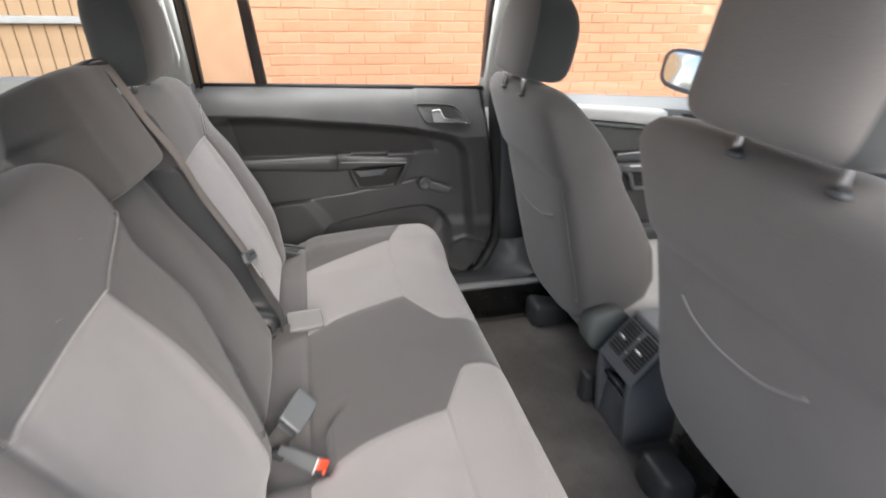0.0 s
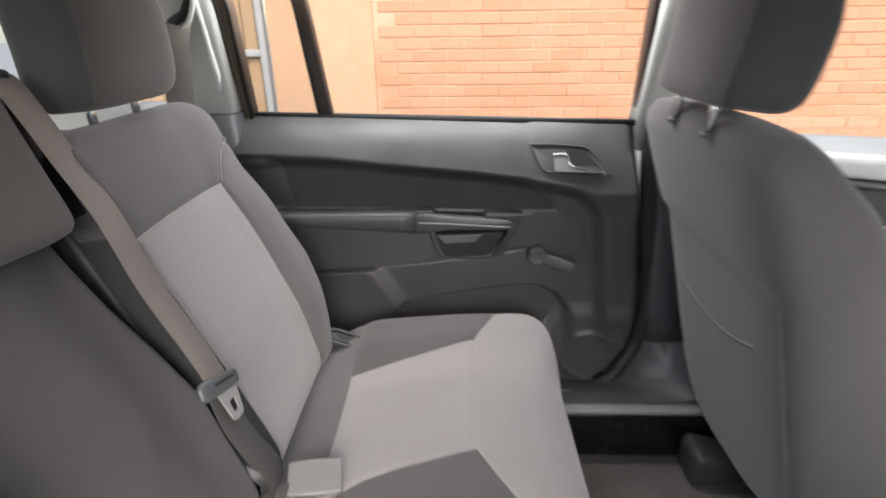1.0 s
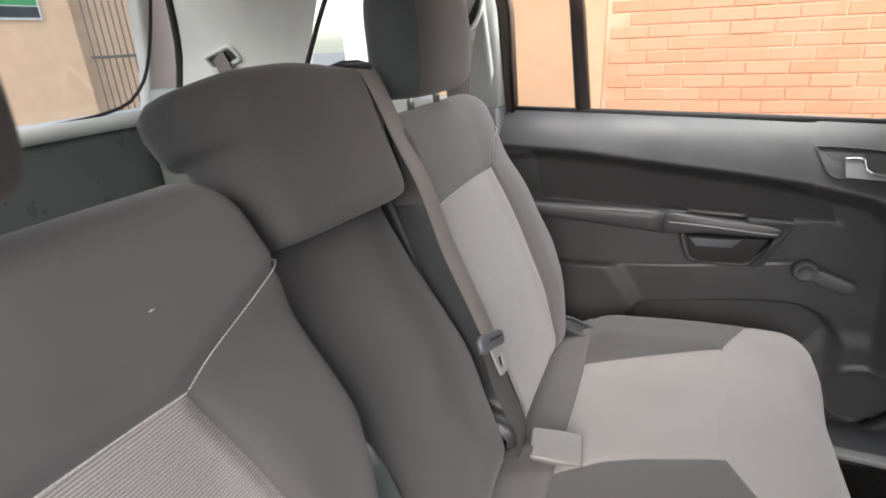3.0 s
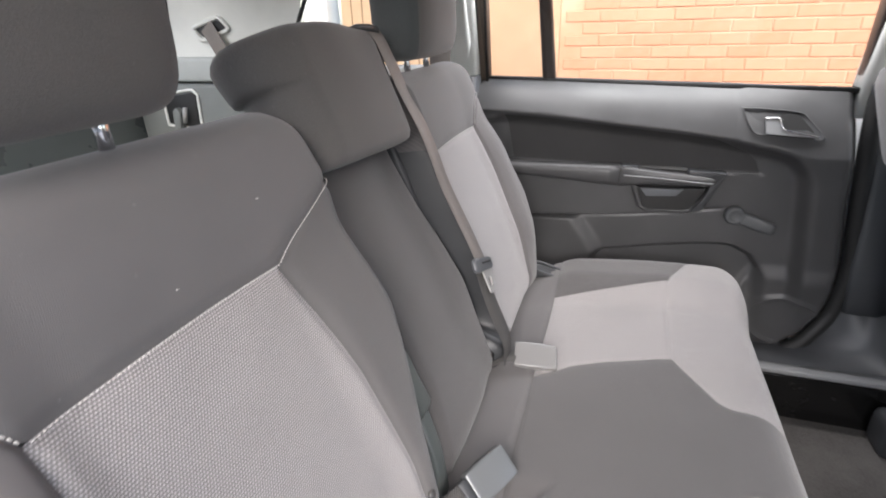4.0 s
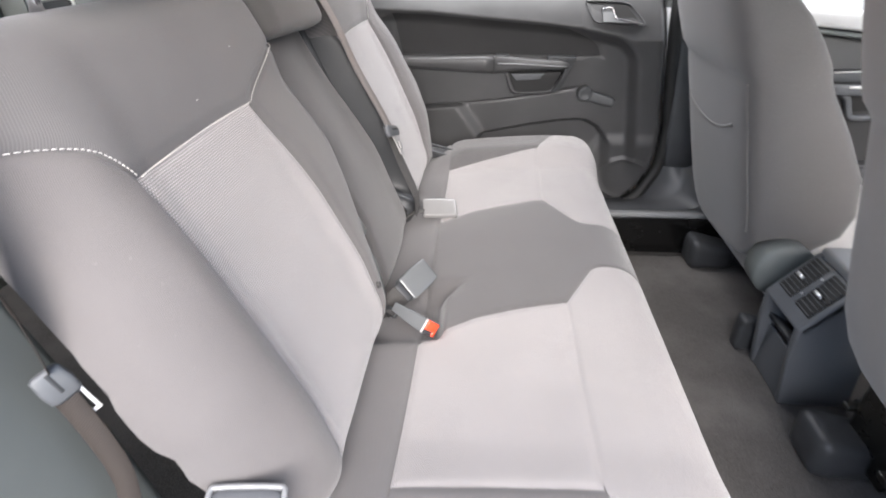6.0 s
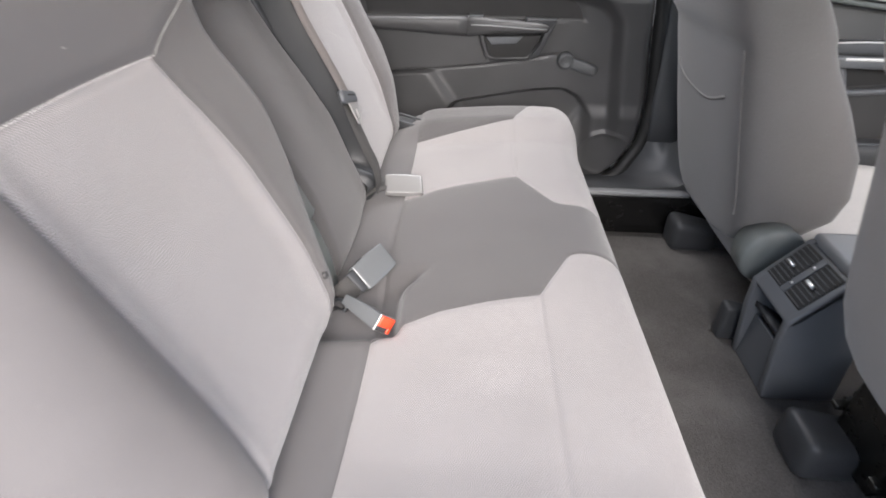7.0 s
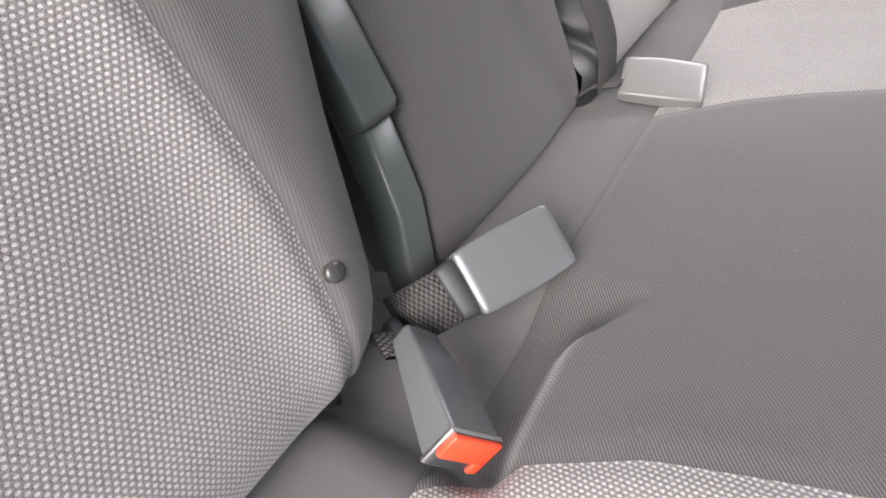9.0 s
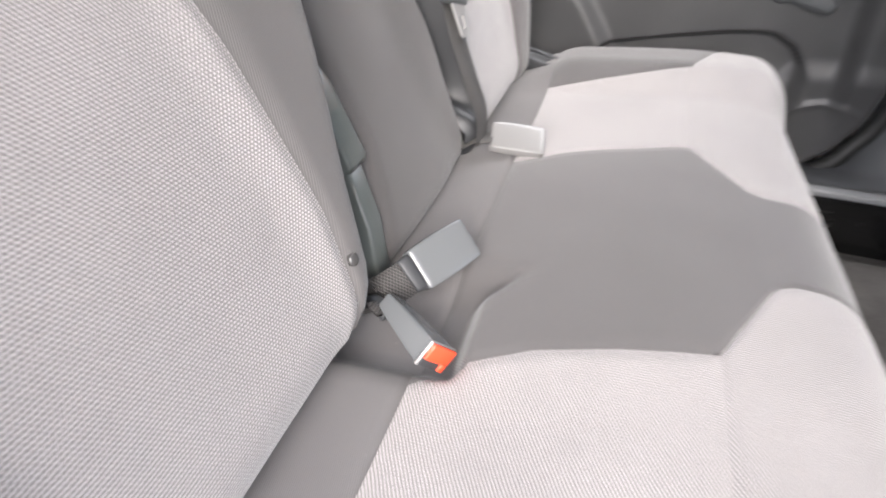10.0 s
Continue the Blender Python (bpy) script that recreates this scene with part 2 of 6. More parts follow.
def dotted(name, ground, dots, pitch_x=0.0029, pitch_y=0.0024):
    """Seat centre cloth: rows of raised light dots on a darker weave, every second row shifted."""
    m, n, l, b = material(name, ground, 0.9, 0, 0.15)
    tc = n.new("ShaderNodeTexCoord")
    sep = n.new("ShaderNodeSeparateXYZ")
    l.new(tc.outputs["UV"], sep.inputs[0])
    ob = tc.outputs["Object"]
    warp = noise_tex(n, l, 60, 2, ob)
    wob = math_node(n, l, "MULTIPLY", math_node(n, l, "SUBTRACT", warp, 0.5), 0.0012)
    row = math_node(n, l, "DIVIDE", math_node(n, l, "ADD", sep.outputs[1], wob), pitch_y)
    whole = math_node(n, l, "FLOOR", row)
    odd = math_node(n, l, "MULTIPLY", math_node(n, l, "MODULO", math_node(n, l, "ADD", whole, 1000.0), 2.0), 0.5)
    col = math_node(n, l, "ADD", math_node(n, l, "DIVIDE", math_node(n, l, "ADD", sep.outputs[0], wob), pitch_x), odd)
    fx = math_node(n, l, "SUBTRACT", math_node(n, l, "FRACT", math_node(n, l, "ADD", col, 1000.0)), 0.5)
    fy = math_node(n, l, "SUBTRACT", math_node(n, l, "FRACT", math_node(n, l, "ADD", row, 1000.0)), 0.5)
    d = math_node(n, l, "SQRT", math_node(n, l, "ADD", math_node(n, l, "POWER", fx, 2.0), math_node(n, l, "POWER", fy, 2.0)))
    dot = ramp(n, l, d, 0.20, 0.42, 1.0, 0.0)
    thread = noise_tex(n, l, 1400, 2, ob)
    wide = noise_tex(n, l, 8, 4, ob)
    g = mix_color(n, l, ramp(n, l, thread, 0.3, 0.7), tuple(x * 0.7 for x in ground), tuple(x * 1.3 for x in ground))
    w = mix_color(n, l, ramp(n, l, thread, 0.3, 0.7), tuple(x * 0.85 for x in dots), tuple(x * 1.1 for x in dots))
    c = mix_color(n, l, dot, g, w)
    c = mix_color(n, l, ramp(n, l, wide, 0.35, 0.75, 0.0, 0.22), c, tuple(x * 0.9 for x in ground))
    l.new(c, b.inputs["Base Color"])
    b.inputs["Sheen Weight"].default_value = 0.38
    bump(n, l, b, math_node(n, l, "ADD", dot, math_node(n, l, "MULTIPLY", thread, 0.3)), 0.6, 0.0006)
    return m


def webbing(name, color, rough=0.6, spec=0.35, pitch=0.0024, depth=0.18):
    m, n, l, b = material(name, color, rough, 0, spec)
    tc = n.new("ShaderNodeTexCoord")
    sep = n.new("ShaderNodeSeparateXYZ")
    l.new(tc.outputs["UV"], sep.inputs[0])
    a = math_node(n, l, "SINE", math_node(n, l, "MULTIPLY", sep.outputs[0], 2 * math.pi / (pitch * 1.67)))
    c = math_node(n, l, "SINE", math_node(n, l, "MULTIPLY", sep.outputs[1], 2 * math.pi / pitch))
    h = math_node(n, l, "MULTIPLY", a, c)
    l.new(mix_color(n, l, ramp(n, l, h, -0.8, 0.8), tuple(x * (1 - depth) for x in color), tuple(x * (1 + depth) for x in color)), b.inputs["Base Color"])
    bump(n, l, b, h, 0.3 + depth, 0.0004)
    return m


def carpet(name, color):
    m, n, l, b = material(name, color, 1.0, 0, 0.05)
    co = n.new("ShaderNodeTexCoord").outputs["Object"]
    fine, wide = noise_tex(n, l, 420, 3, co), noise_tex(n, l, 6, 5, co)
    c = mix_color(n, l, ramp(n, l, fine, 0.3, 0.7), tuple(x * 0.78 for x in color), tuple(x * 1.2 for x in color))
    c = mix_color(n, l, ramp(n, l, wide, 0.4, 0.75, 0.0, 0.6), c, tuple(x * 1.7 + 0.01 for x in color))
    l.new(c, b.inputs["Base Color"])
    bump(n, l, b, fine, 0.8, 0.004)
    return m


def metal(name, color, rough=0.2):
    m, n, l, b = material(name, color, rough, 1.0)
    co = n.new("ShaderNodeTexCoord").outputs["Object"]
    l.new(ramp(n, l, noise_tex(n, l, 60, 4, co), 0.3, 0.8, rough - 0.05, rough + 0.15), b.inputs["Roughness"])
    return m


def glass(name, tint=(1, 1, 1)):
    m = bpy.data.materials.new(name)
    m.use_nodes = True
    n, l = m.node_tree.nodes, m.node_tree.links
    n.remove(n["Principled BSDF"])
    clear, shine, mixer = n.new("ShaderNodeBsdfTransparent"), n.new("ShaderNodeBsdfGlossy"), n.new("ShaderNodeMixShader")
    clear.inputs[0].default_value = (*tint, 1)
    shine.inputs["Roughness"].default_value = 0.02
    mixer.inputs[0].default_value = 0.035
    l.new(clear.outputs[0], mixer.inputs[1])
    l.new(shine.outputs[0], mixer.inputs[2])
    l.new(mixer.outputs[0], n["Material Output"].inputs["Surface"])
    return m


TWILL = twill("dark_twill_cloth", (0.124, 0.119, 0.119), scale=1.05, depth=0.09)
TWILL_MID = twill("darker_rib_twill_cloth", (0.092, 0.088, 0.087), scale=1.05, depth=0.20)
# backrest twill darkened for the shade on the near inner bolster
TWILL_SHADED = twill("shaded_rib_twill_cloth", (0.104, 0.100, 0.099), scale=1.05, depth=0.16)
TWILL_FINE = twill("fine_rib_twill_cloth", (0.128, 0.120, 0.119), scale=1.0, depth=0.22)
TWILL_SEAT = twill("fine_dark_twill_cloth", (0.087, 0.083, 0.083), scale=0.80, depth=0.50, slant=0.8, sheen=0.35)
TWILL_LIGHT = twill("light_grey_twill_cloth", (0.42, 0.41, 0.40), uv=False)
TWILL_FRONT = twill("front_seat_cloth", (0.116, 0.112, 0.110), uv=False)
TWILL_REST = twill("headrest_cloth", (0.089, 0.084, 0.081), uv=False)
# front seat cloth again, lightened for the light on the driver's seat
TWILL_FRONT_LIT = twill("lit_front_seat_cloth", (0.20, 0.188, 0.180), uv=False)
TWILL_SIDE = twill("slate_side_cloth", (0.064, 0.069, 0.070), uv=False)
FRAME_BROWN = plastic("brown_painted_frame", (0.13, 0.10, 0.078), 0.5, 600, 0.05)
STUD = plastic("grey_press_stud", (0.055, 0.054, 0.053), 0.28, 900, 0.03, 0.8)
DARK_BAR = plastic("dark_steel_bar", (0.11, 0.095, 0.085), 0.6, 200, 0.05)
DOTS = dotted("dotted_grey_cloth", (0.205, 0.194, 0.192), (0.500, 0.474, 0.468))
DOOR = plastic("charcoal_door_plastic", (0.055, 0.055, 0.0565), 0.42, 1100, 0.05, 0.5)
DOOR_LOW = plastic("dark_charcoal_trim", (0.060, 0.063, 0.068), 0.50, 1100, 0.05, 0.55)
DOOR_DARK = plastic("dark_door_insert", (0.046, 0.0455, 0.046), 0.8, 1500, 0.3, 0.15)
PLASTIC = plastic("black_plastic", (0.035, 0.037, 0.04), 0.45)
PLASTIC_GREY = plastic("slate_plastic", (0.098, 0.104, 0.112), 0.42, 900, 0.08, 0.5)
BUCKLE = smooth_plastic("buckle_plastic", (0.125, 0.132, 0.137), 0.26, 0.9)
# buckle plastic lightened for the sky that the far buckle reflects
BUCKLE_SKY_LIT = smooth_plastic("sky_lit_buckle_plastic", (0.20, 0.198, 0.196), 0.25, 0.7)
HINGE = plastic("green_grey_plastic", (0.112, 0.125, 0.119), 0.32, 1200, 0.1, 0.6)
CRANK = plastic("winder_plastic", (0.078, 0.082, 0.086), 0.5)
PLATE = plastic("dull_metal_plate", (0.31, 0.305, 0.30), 0.35, 900, 0.03, 0.6)
BOOT_GREY = plastic("boot_side_grey", (0.17, 0.18, 0.175), 0.5)
SILL_SKY_LIT = plastic("sky_lit_sill_trim", (0.34, 0.35, 0.35), 0.5)
TRIM_MID = plastic("mid_grey_trim", (0.40, 0.42, 0.41), 0.55)
TRIM_GREEN = plastic("grey_green_trim", (0.135, 0.147, 0.142), 0.5)
TRIM_LIGHT = plastic("light_grey_trim", (0.66, 0.67, 0.645), 0.6)
HEADLINER = plastic("headliner_felt", (0.62, 0.61, 0.58), 0.95, 500, 0.3, 0.1)
SILL_BLACK = plastic("glossy_black_sill", (0.006, 0.006, 0.006), 0.28, 300, 0.05, 0.5)
RUBBER = plastic("black_rubber", (0.018, 0.018, 0.018), 0.6, 400, 0.1)
FRAME = plastic("dark_brown_window_frame", (0.045, 0.03, 0.025), 0.4, 600, 0.05)
BODY = plastic("silver_car_paint", (0.60, 0.61, 0.62), 0.3, 600, 0.02, 0.6)
CHROME = metal("chrome", (0.82, 0.82, 0.83), 0.12)
MIRROR = metal("mirror_silver", (0.80, 0.81, 0.82), 0.02)
CHROME_DARK = metal("dark_steel", (0.09, 0.09, 0.085), 0.3)
SATIN = metal("satin_metal", (0.62, 0.62, 0.62), 0.32)
SATIN_PAINT = plastic("satin_silver_paint", (0.62, 0.62, 0.62), 0.35, 900, 0.03, 0.6)
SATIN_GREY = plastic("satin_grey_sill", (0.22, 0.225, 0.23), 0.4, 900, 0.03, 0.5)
RED = plastic("orange_red_plastic", (0.78, 0.07, 0.025), 0.35, 900, 0.04, 0.5)
BELT = webbing("grey_seat_belt", (0.205, 0.183, 0.170))
BELT_BROWN = webbing("brown_grey_seat_belt", (0.041, 0.034, 0.030), depth=0.08)
STRAP = webbing("black_woven_strap", (0.060, 0.057, 0.055), 0.55, 0.4, 0.0031, 0.72)
BELT_DARK = webbing("dark_seat_belt", (0.085, 0.082, 0.079))
CARPET = carpet("charcoal_carpet", (0.10, 0.095, 0.092))
MAT = carpet("grey_floor_mat", (0.108, 0.102, 0.098))
THREAD = plastic("pale_thread", (0.55, 0.54, 0.52), 0.8, 900, 0.1)
LINT = plastic("grey_lint", (0.36, 0.35, 0.34), 0.9, 900, 0.1)
PIPING_PALE = plastic("pale_hem_cloth", (0.30, 0.29, 0.28), 0.85, 900, 0.1)
PIPING = plastic("seam_piping", (0.20, 0.195, 0.19), 0.85, 900, 0.1)
GLASS = glass("clear_glass", (0.93, 0.94, 0.93))
GLASS_TINT = glass("tinted_glass", (0.86, 0.86, 0.85))


# ---------------------------------------------------------------- rear bench
UP = Vector((-0.3774, 0, 0.926))       # along the reclined backrests
OUT = Vector((0.926, 0, 0.3774))       # out of their faces
FOOT = Vector((-0.19, 0, 0.76))


def interp(x, xs, ys):
    return float(np.interp(x, xs, ys))


def smoothstep(a, b, x):
    t = min(1.0, max(0.0, (x - a) / (b - a)))
    return t * t * (3 - 2 * t)


def round_off(e, r):
    return 0.0 if e >= r else -(r - math.sqrt(max(0.0, r * r - (r - max(e, 0.0)) ** 2)))


def on_back(y, s, h):
    """A place on the leaning plane of the backrests: across, along it, and out of it."""
    top, r = 0.483, 0.05
    if s > top:
        w = (s - top) / r
        if w < math.pi / 2:
            s, h = top + r * math.sin(w), h - r * (1 - math.cos(w))
        else:
            s, h = top + r, h - r - (w - math.pi / 2) * r
    p = FOOT + UP * s + OUT * h
    return Vector((p.x, y, p.z))


INNER = ((0, 0.03, 0.06, 0.10, 0.15, 0.20, 0.28, 0.44, 0.50, 0.60), (0.188, 0.170, 0.156, 0.143, 0.128, 0.113, 0.088, 0.088, 0.10, 0.13))
OUTER = ((0, 0.07, 0.20, 0.33, 0.44, 0.50, 0.60), (0.568, 0.584, 0.594, 0.562, 0.54, 0.535, 0.49))


def stitches(name, points, parent, lift, gap=0.0039):
    """A row of pale stitches along a line of a surface."""
    bm = bmesh.new()
    dense = smooth_line(points, 400)
    d = np.r_[0, np.cumsum(np.linalg.norm(np.diff(dense, axis=0), axis=1))]
    k = 0.0
    while k + gap < d[-1]:
        ends = [k, k + gap * 0.32, k + gap * 0.64]
        ps = []
        for n, e in enumerate(ends):
            a, b = np.interp(e, d, dense[:, 0]), np.interp(e, d, dense[:, 1])
            ps.append(lift(a, b, 0.0002 + (0.0007 if n == 1 else 0.0)))
        tube(bm, ps, 0.0005, 6)
        k += gap
    return part(name, bm, THREAD, parent, "pale stitching")


bench = thing("rear_bench", "grey cloth rear bench seat with three backrests", "car seat", at=(0.0, CY, 0.47))


def outer_backrest(side, label):
    """One of the two outer backrests, with its four cloth panels, shell and stitching."""

    def inner(s):
        return interp(s, (0, 0.07, 0.2, 0.35, 0.6), (0.160, 0.164, 0.177, 0.183, 0.183)) if side > 0 else interp(s, *INNER)

    def outer(s):
        # the far one is a little broader, the near one narrower
        return interp(s, *OUTER) + ((0.012 + 0.026 * smoothstep(0.25, 0.42, s)) * smoothstep(0.1, 0.3, s) if side > 0 else -0.034 + 0.024 * smoothstep(0.10, 0.30, s))

    def lift(d, s, h):
        e_in, e_out = d - inner(s), outer(s) - d
        h += 0.026 * smoothstep(0.42, 0.50, d) * smoothstep(0.0, 0.15, s) * (1 - 0.75 * smoothstep(0.3, 0.46, s))
        h += 0.012 * smoothstep(0.24, 0.17, d) * (1 - smoothstep(0.28, 0.40, s))
        if side > 0:
            h -= 0.075 * smoothstep(0.210, 0.190, d) * smoothstep(0.02, 0.12, s)
        h += 0.010 * smoothstep(0.38, 0.46, s) + 0.006 * math.sin(math.pi * min(1, s / 0.39))
        h += round_off(e_in, 0.022 + (0.016 * smoothstep(0.26, 0.12, s) if side < 0 else 0.0)) + round_off(e_out, 0.072 if side > 0 else 0.088) + round_off(s + 0.004, 0.060 - 0.025 * smoothstep(0.42, 0.50, d))
        h += 0.0012 * noise.noise((d * 14, s * 14, side * 3.0))
        return on_back(CY + side * d, s, h)

    a_in = [(0.205, 0.0), (0.197, 0.06), (0.191, 0.12), (0.196, 0.25), (0.208, 0.33), (0.22, 0.389)]
    if side > 0:
        a_in = [(0.214, 0.0), (0.213, 0.06), (0.211, 0.12), (0.210, 0.25), (0.213, 0.33), (0.22, 0.389)]
    a_out = [(0.452, 0.0), (0.452, 0.05), (0.455, 0.16), (0.457, 0.28), (0.456, 0.39)]
    in_edge = [(inner(s), s) for s in np.linspace(0, 0.44, 12)]
    out_edge = [(outer(s), s) for s in np.linspace(0, 0.455, 12)]
    curve = [(0.456, 0.39), (0.463, 0.403), (0.478, 0.423), (0.503, 0.440), (outer(0.455), 0.455)]
    tip = (inner(0.44), 0.44)
    short = [tip, (0.197 if side > 0 else 0.135, 0.415 if side > 0 else 0.422), (0.207 if side > 0 else 0.19, 0.400 if side > 0 else 0.403), (0.22, 0.389)]
    top_seam = [(0.22, 0.389), (0.30, 0.392), (0.38, 0.392), (0.456, 0.39)]
    flip = side > 0
    # shell behind the cloth
    bm = bmesh.new()
    secs = []
    for s in (-0.02, 0.0, 0.10, 0.24, 0.34, 0.44, 0.49, 0.505):
        mid, half = (inner(max(s, 0)) + outer(max(s, 0))) / 2, (outer(max(s, 0)) - inner(max(s, 0))) / 2
        shrink = 0.035 if s > 0.5 else 0.004
        c = FOOT + UP * s + OUT * -0.092
        secs.append(((c.x, CY + side * (mid - 0.026), c.z), (0, half - shrink - 0.030, 0), OUT * (0.048 if s < 0.5 else 0.03), 9))
    loft(bm, secs, 48)
    ob = part("backrest", bm, TRIM_GREEN if side < 0 else PLASTIC, bench, label)
    part("centre_panel", patch(bmesh.new(), [a_in[0], a_out[0]], top_seam, a_in, a_out, 40, 44, lift, "lrt", flip=flip), DOTS, ob, "light grey dotted cloth panel")
    # far bolster is coloured black to give the dark gap beside the belt
    part("inner_bolster", patch(bmesh.new(), [in_edge[0], a_in[0]], short, in_edge, a_in, 16, 40, lift, "rt", flip=flip), TWILL_SHADED if side < 0 else PLASTIC, ob, "" if side < 0 else "inner bolster coloured black for the dark gap")
    part("outer_bolster", patch(bmesh.new(), [a_out[0], out_edge[0]], curve, a_out, out_edge, 22, 40, lift, "lt", flip=flip, arc=True), TWILL_FINE, ob)
    low = short[:-1] + top_seam[:-1] + curve
    up_in = [tip] + [(inner(s), s) for s in np.linspace(0.45, 0.62, 8)]
    up_out = [(outer(0.455), 0.455)] + [(outer(s), s) for s in np.linspace(0.47, 0.62, 8)]
    part("upper_panel", patch(bmesh.new(), low, [(inner(0.62), 0.62), (outer(0.62), 0.62)], up_in, up_out, 60, 26, lift, "b", flip=flip), TWILL, ob)
    stitches("stitching", list(reversed(curve)), ob, lift)
    if side < 0:
        stitches("stitching", short, ob, lift)
    stitches("stitching", top_seam, ob, lift)
    # press stud low on the inner bolster
    c = lift(0.1895, 0.078, 0.0)
    bm = bmesh.new()
    loft(bm, [(c + OUT * k, Vector((0, r, 0)), UP * r, 2) for k, r in ((-0.002, 0.0056), (0.001, 0.0056), (0.0018, 0.0051), (0.0026, 0.0040), (0.0031, 0.0024), (0.0032, 0.0004))], 20)
    part("press_stud", bm, STUD, ob, "dark grey press stud")
    return ob


near_back = outer_backrest(-1, "dark grey cloth rear backrest with light dotted centre panel")
far_back = outer_backrest(1, "dark grey cloth rear seat back with light panel beside the door")

# middle backrest
bm = bmesh.new()
secs = []
for s in (-0.02, 0.2, 0.48, 0.5):
    c = FOOT + UP * s + OUT * -0.125
    secs.append(((c.x, 0.065, c.z), (0, 0.10, 0), OUT * 0.035, 9))
mid_back = part("backrest", loft(bm, secs, 40), TWILL_FRONT, bench, "narrow dark grey cloth middle backrest")
MID_LO = ((0, 0.06, 0.12, 0.25, 0.44, 0.62), (-0.075, -0.052, -0.036, -0.034, -0.048, -0.06))
MID_HI = ((0, 0.07, 0.19, 0.25, 0.34, 0.44, 0.62), (0.198, 0.206, 0.218, 0.214, 0.206, 0.200, 0.200))


def mid_lift(y, s, h):
    e1, e2 = y - interp(s, *MID_LO), interp(s, *MID_HI) - y
    h += round_off(e1, 0.02) + round_off(e2, 0.02) + round_off(s + 0.004, 0.04) - 0.018 - 0.028 * smoothstep(0.14, 0.44, s)
    h += 0.006 * math.sin(math.pi * min(1, max(0, (y + 0.05) / 0.2))) + 0.001 * noise.noise((y * 14, s * 14, 9.0))
    return on_back(y, s, h)


lo_edge = [(interp(s, *MID_LO), s) for s in np.linspace(0, 0.58, 20)]
hi_edge = [(interp(s, *MID_HI), s) for s in np.linspace(0, 0.58, 20)]
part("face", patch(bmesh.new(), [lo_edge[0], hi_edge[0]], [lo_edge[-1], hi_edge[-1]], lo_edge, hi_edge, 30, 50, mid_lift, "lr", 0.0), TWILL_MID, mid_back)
# plastic hinge cover in the gap beside the middle backrest
bm = bmesh.new()
for rows_h in (((0.25, -0.042, 0.0165, -0.056), (0.19, -0.051, 0.0175, -0.034), (0.122, -0.059, 0.0175, -0.026), (0.116, -0.059, 0.0160, -0.030)),
               ((0.15, -0.054, 0.0130, -0.034), (0.06, -0.068, 0.0140, -0.034), (0.03, -0.079, 0.0145, -0.036), (0.004, -0.084, 0.0120, -0.040))):
    loft(bm, [(on_back(y, s, h), Vector((0, w, 0)), OUT * 0.014, 7) for s, y, w, h in rows_h], 32)
part("hinge_cover", bm, HINGE, mid_back, "dark green-grey plastic hinge cover")

# middle head restraint: a wide block with an overhanging end, folded over the top of the backrest
block = thing("middle_headrest", "thick dark grey cloth middle headrest overlapping its backrest", "headrest", at=(-0.36, 0.03, 1.2))
outline = smooth_line([(0.206, 0.602), (0.08, 0.608), (0.0, 0.608), (-0.050, 0.604), (-0.062, 0.599), (-0.067, 0.588), (-0.064, 0.560), (-0.060, 0.549), (-0.050, 0.545),
                       (-0.046, 0.518), (-0.043, 0.484), (-0.040, 0.456), (-0.028, 0.444), (0.01, 0.439), (0.09, 0.434), (0.164, 0.430), (0.184, 0.440), (0.195, 0.49), (0.207, 0.55), (0.216, 0.588), (0.206, 0.602)], 90)[:-1]
bm = bmesh.new()
mid_p = np.array([0.06, 0.53])
rings = []
for h, k in ((-0.085, 0.60), (-0.082, 0.70), (-0.072, 0.80), (-0.056, 0.89), (-0.036, 0.965), (-0.018, 0.998), (-0.009, 0.998), (-0.002, 0.990), (0.004, 0.970), (0.009, 0.93), (0.012, 0.86), (0.013, 0.80), (0.0135, 0.73), (0.014, 0.66), (0.014, 0.58), (0.014, 0.48), (0.014, 0.36), (0.014, 0.2)):
    ring = []
    for p in outline:
        q = mid_p + (p - mid_p) * k
        w = FOOT + UP * q[1] + OUT * (h - 0.020 * (0.20 - q[0]) / 0.28 - 0.016 * (q[1] - 0.44) / 0.16)
        # a broad facet rises from the block's end
        end = q[0] - interp(q[1], (0.44, 0.50, 0.56, 0.60), (-0.030, -0.045, -0.062, -0.064))
        wide = interp(q[1], (0.44, 0.52, 0.60), (0.022, 0.040, 0.060))
        w += OUT * (0.55 * (wide - math.sqrt((0.5 * (abs(wide - end) + wide - end)) ** 2 + 0.00001)) * smoothstep(0.21, 0.04, q[0]) + 0.004)
        ring.append(bm.verts.new((w.x, q[0] - 0.013 * (0.20 - q[0]) / 0.28, w.z)))
    rings.append(ring)
for r, q in zip(rings, rings[1:]):
    for k in range(len(r)):
        bm.faces.new([r[k], r[(k + 1) % len(r)], q[(k + 1) % len(r)], q[k]])
bm.faces.new(rings[-1])
bm.faces.new(list(reversed(rings[0])))
part("pad", bm, TWILL_REST, block)
# black belt guide over the block's end
def on_block(y, k, o):
    return FOOT + UP * k + OUT * o + Vector((0, y, 0))


bm = bmesh.new()
loft(bm, [(on_block(y, 0.600 + dk, -0.024), UP * a, OUT * b, 2.6) for y, dk, a, b in ((0.146, 0.0, 0.003, 0.006), (0.153, 0.0, 0.005, 0.018), (0.18, 0.002, 0.007, 0.026), (0.208, 0.0, 0.008, 0.028), (0.232, -0.004, 0.008, 0.026), (0.240, -0.008, 0.004, 0.010))], 24)
# black strip added behind the belt so that the gap looks dark
bm2 = bmesh.new()
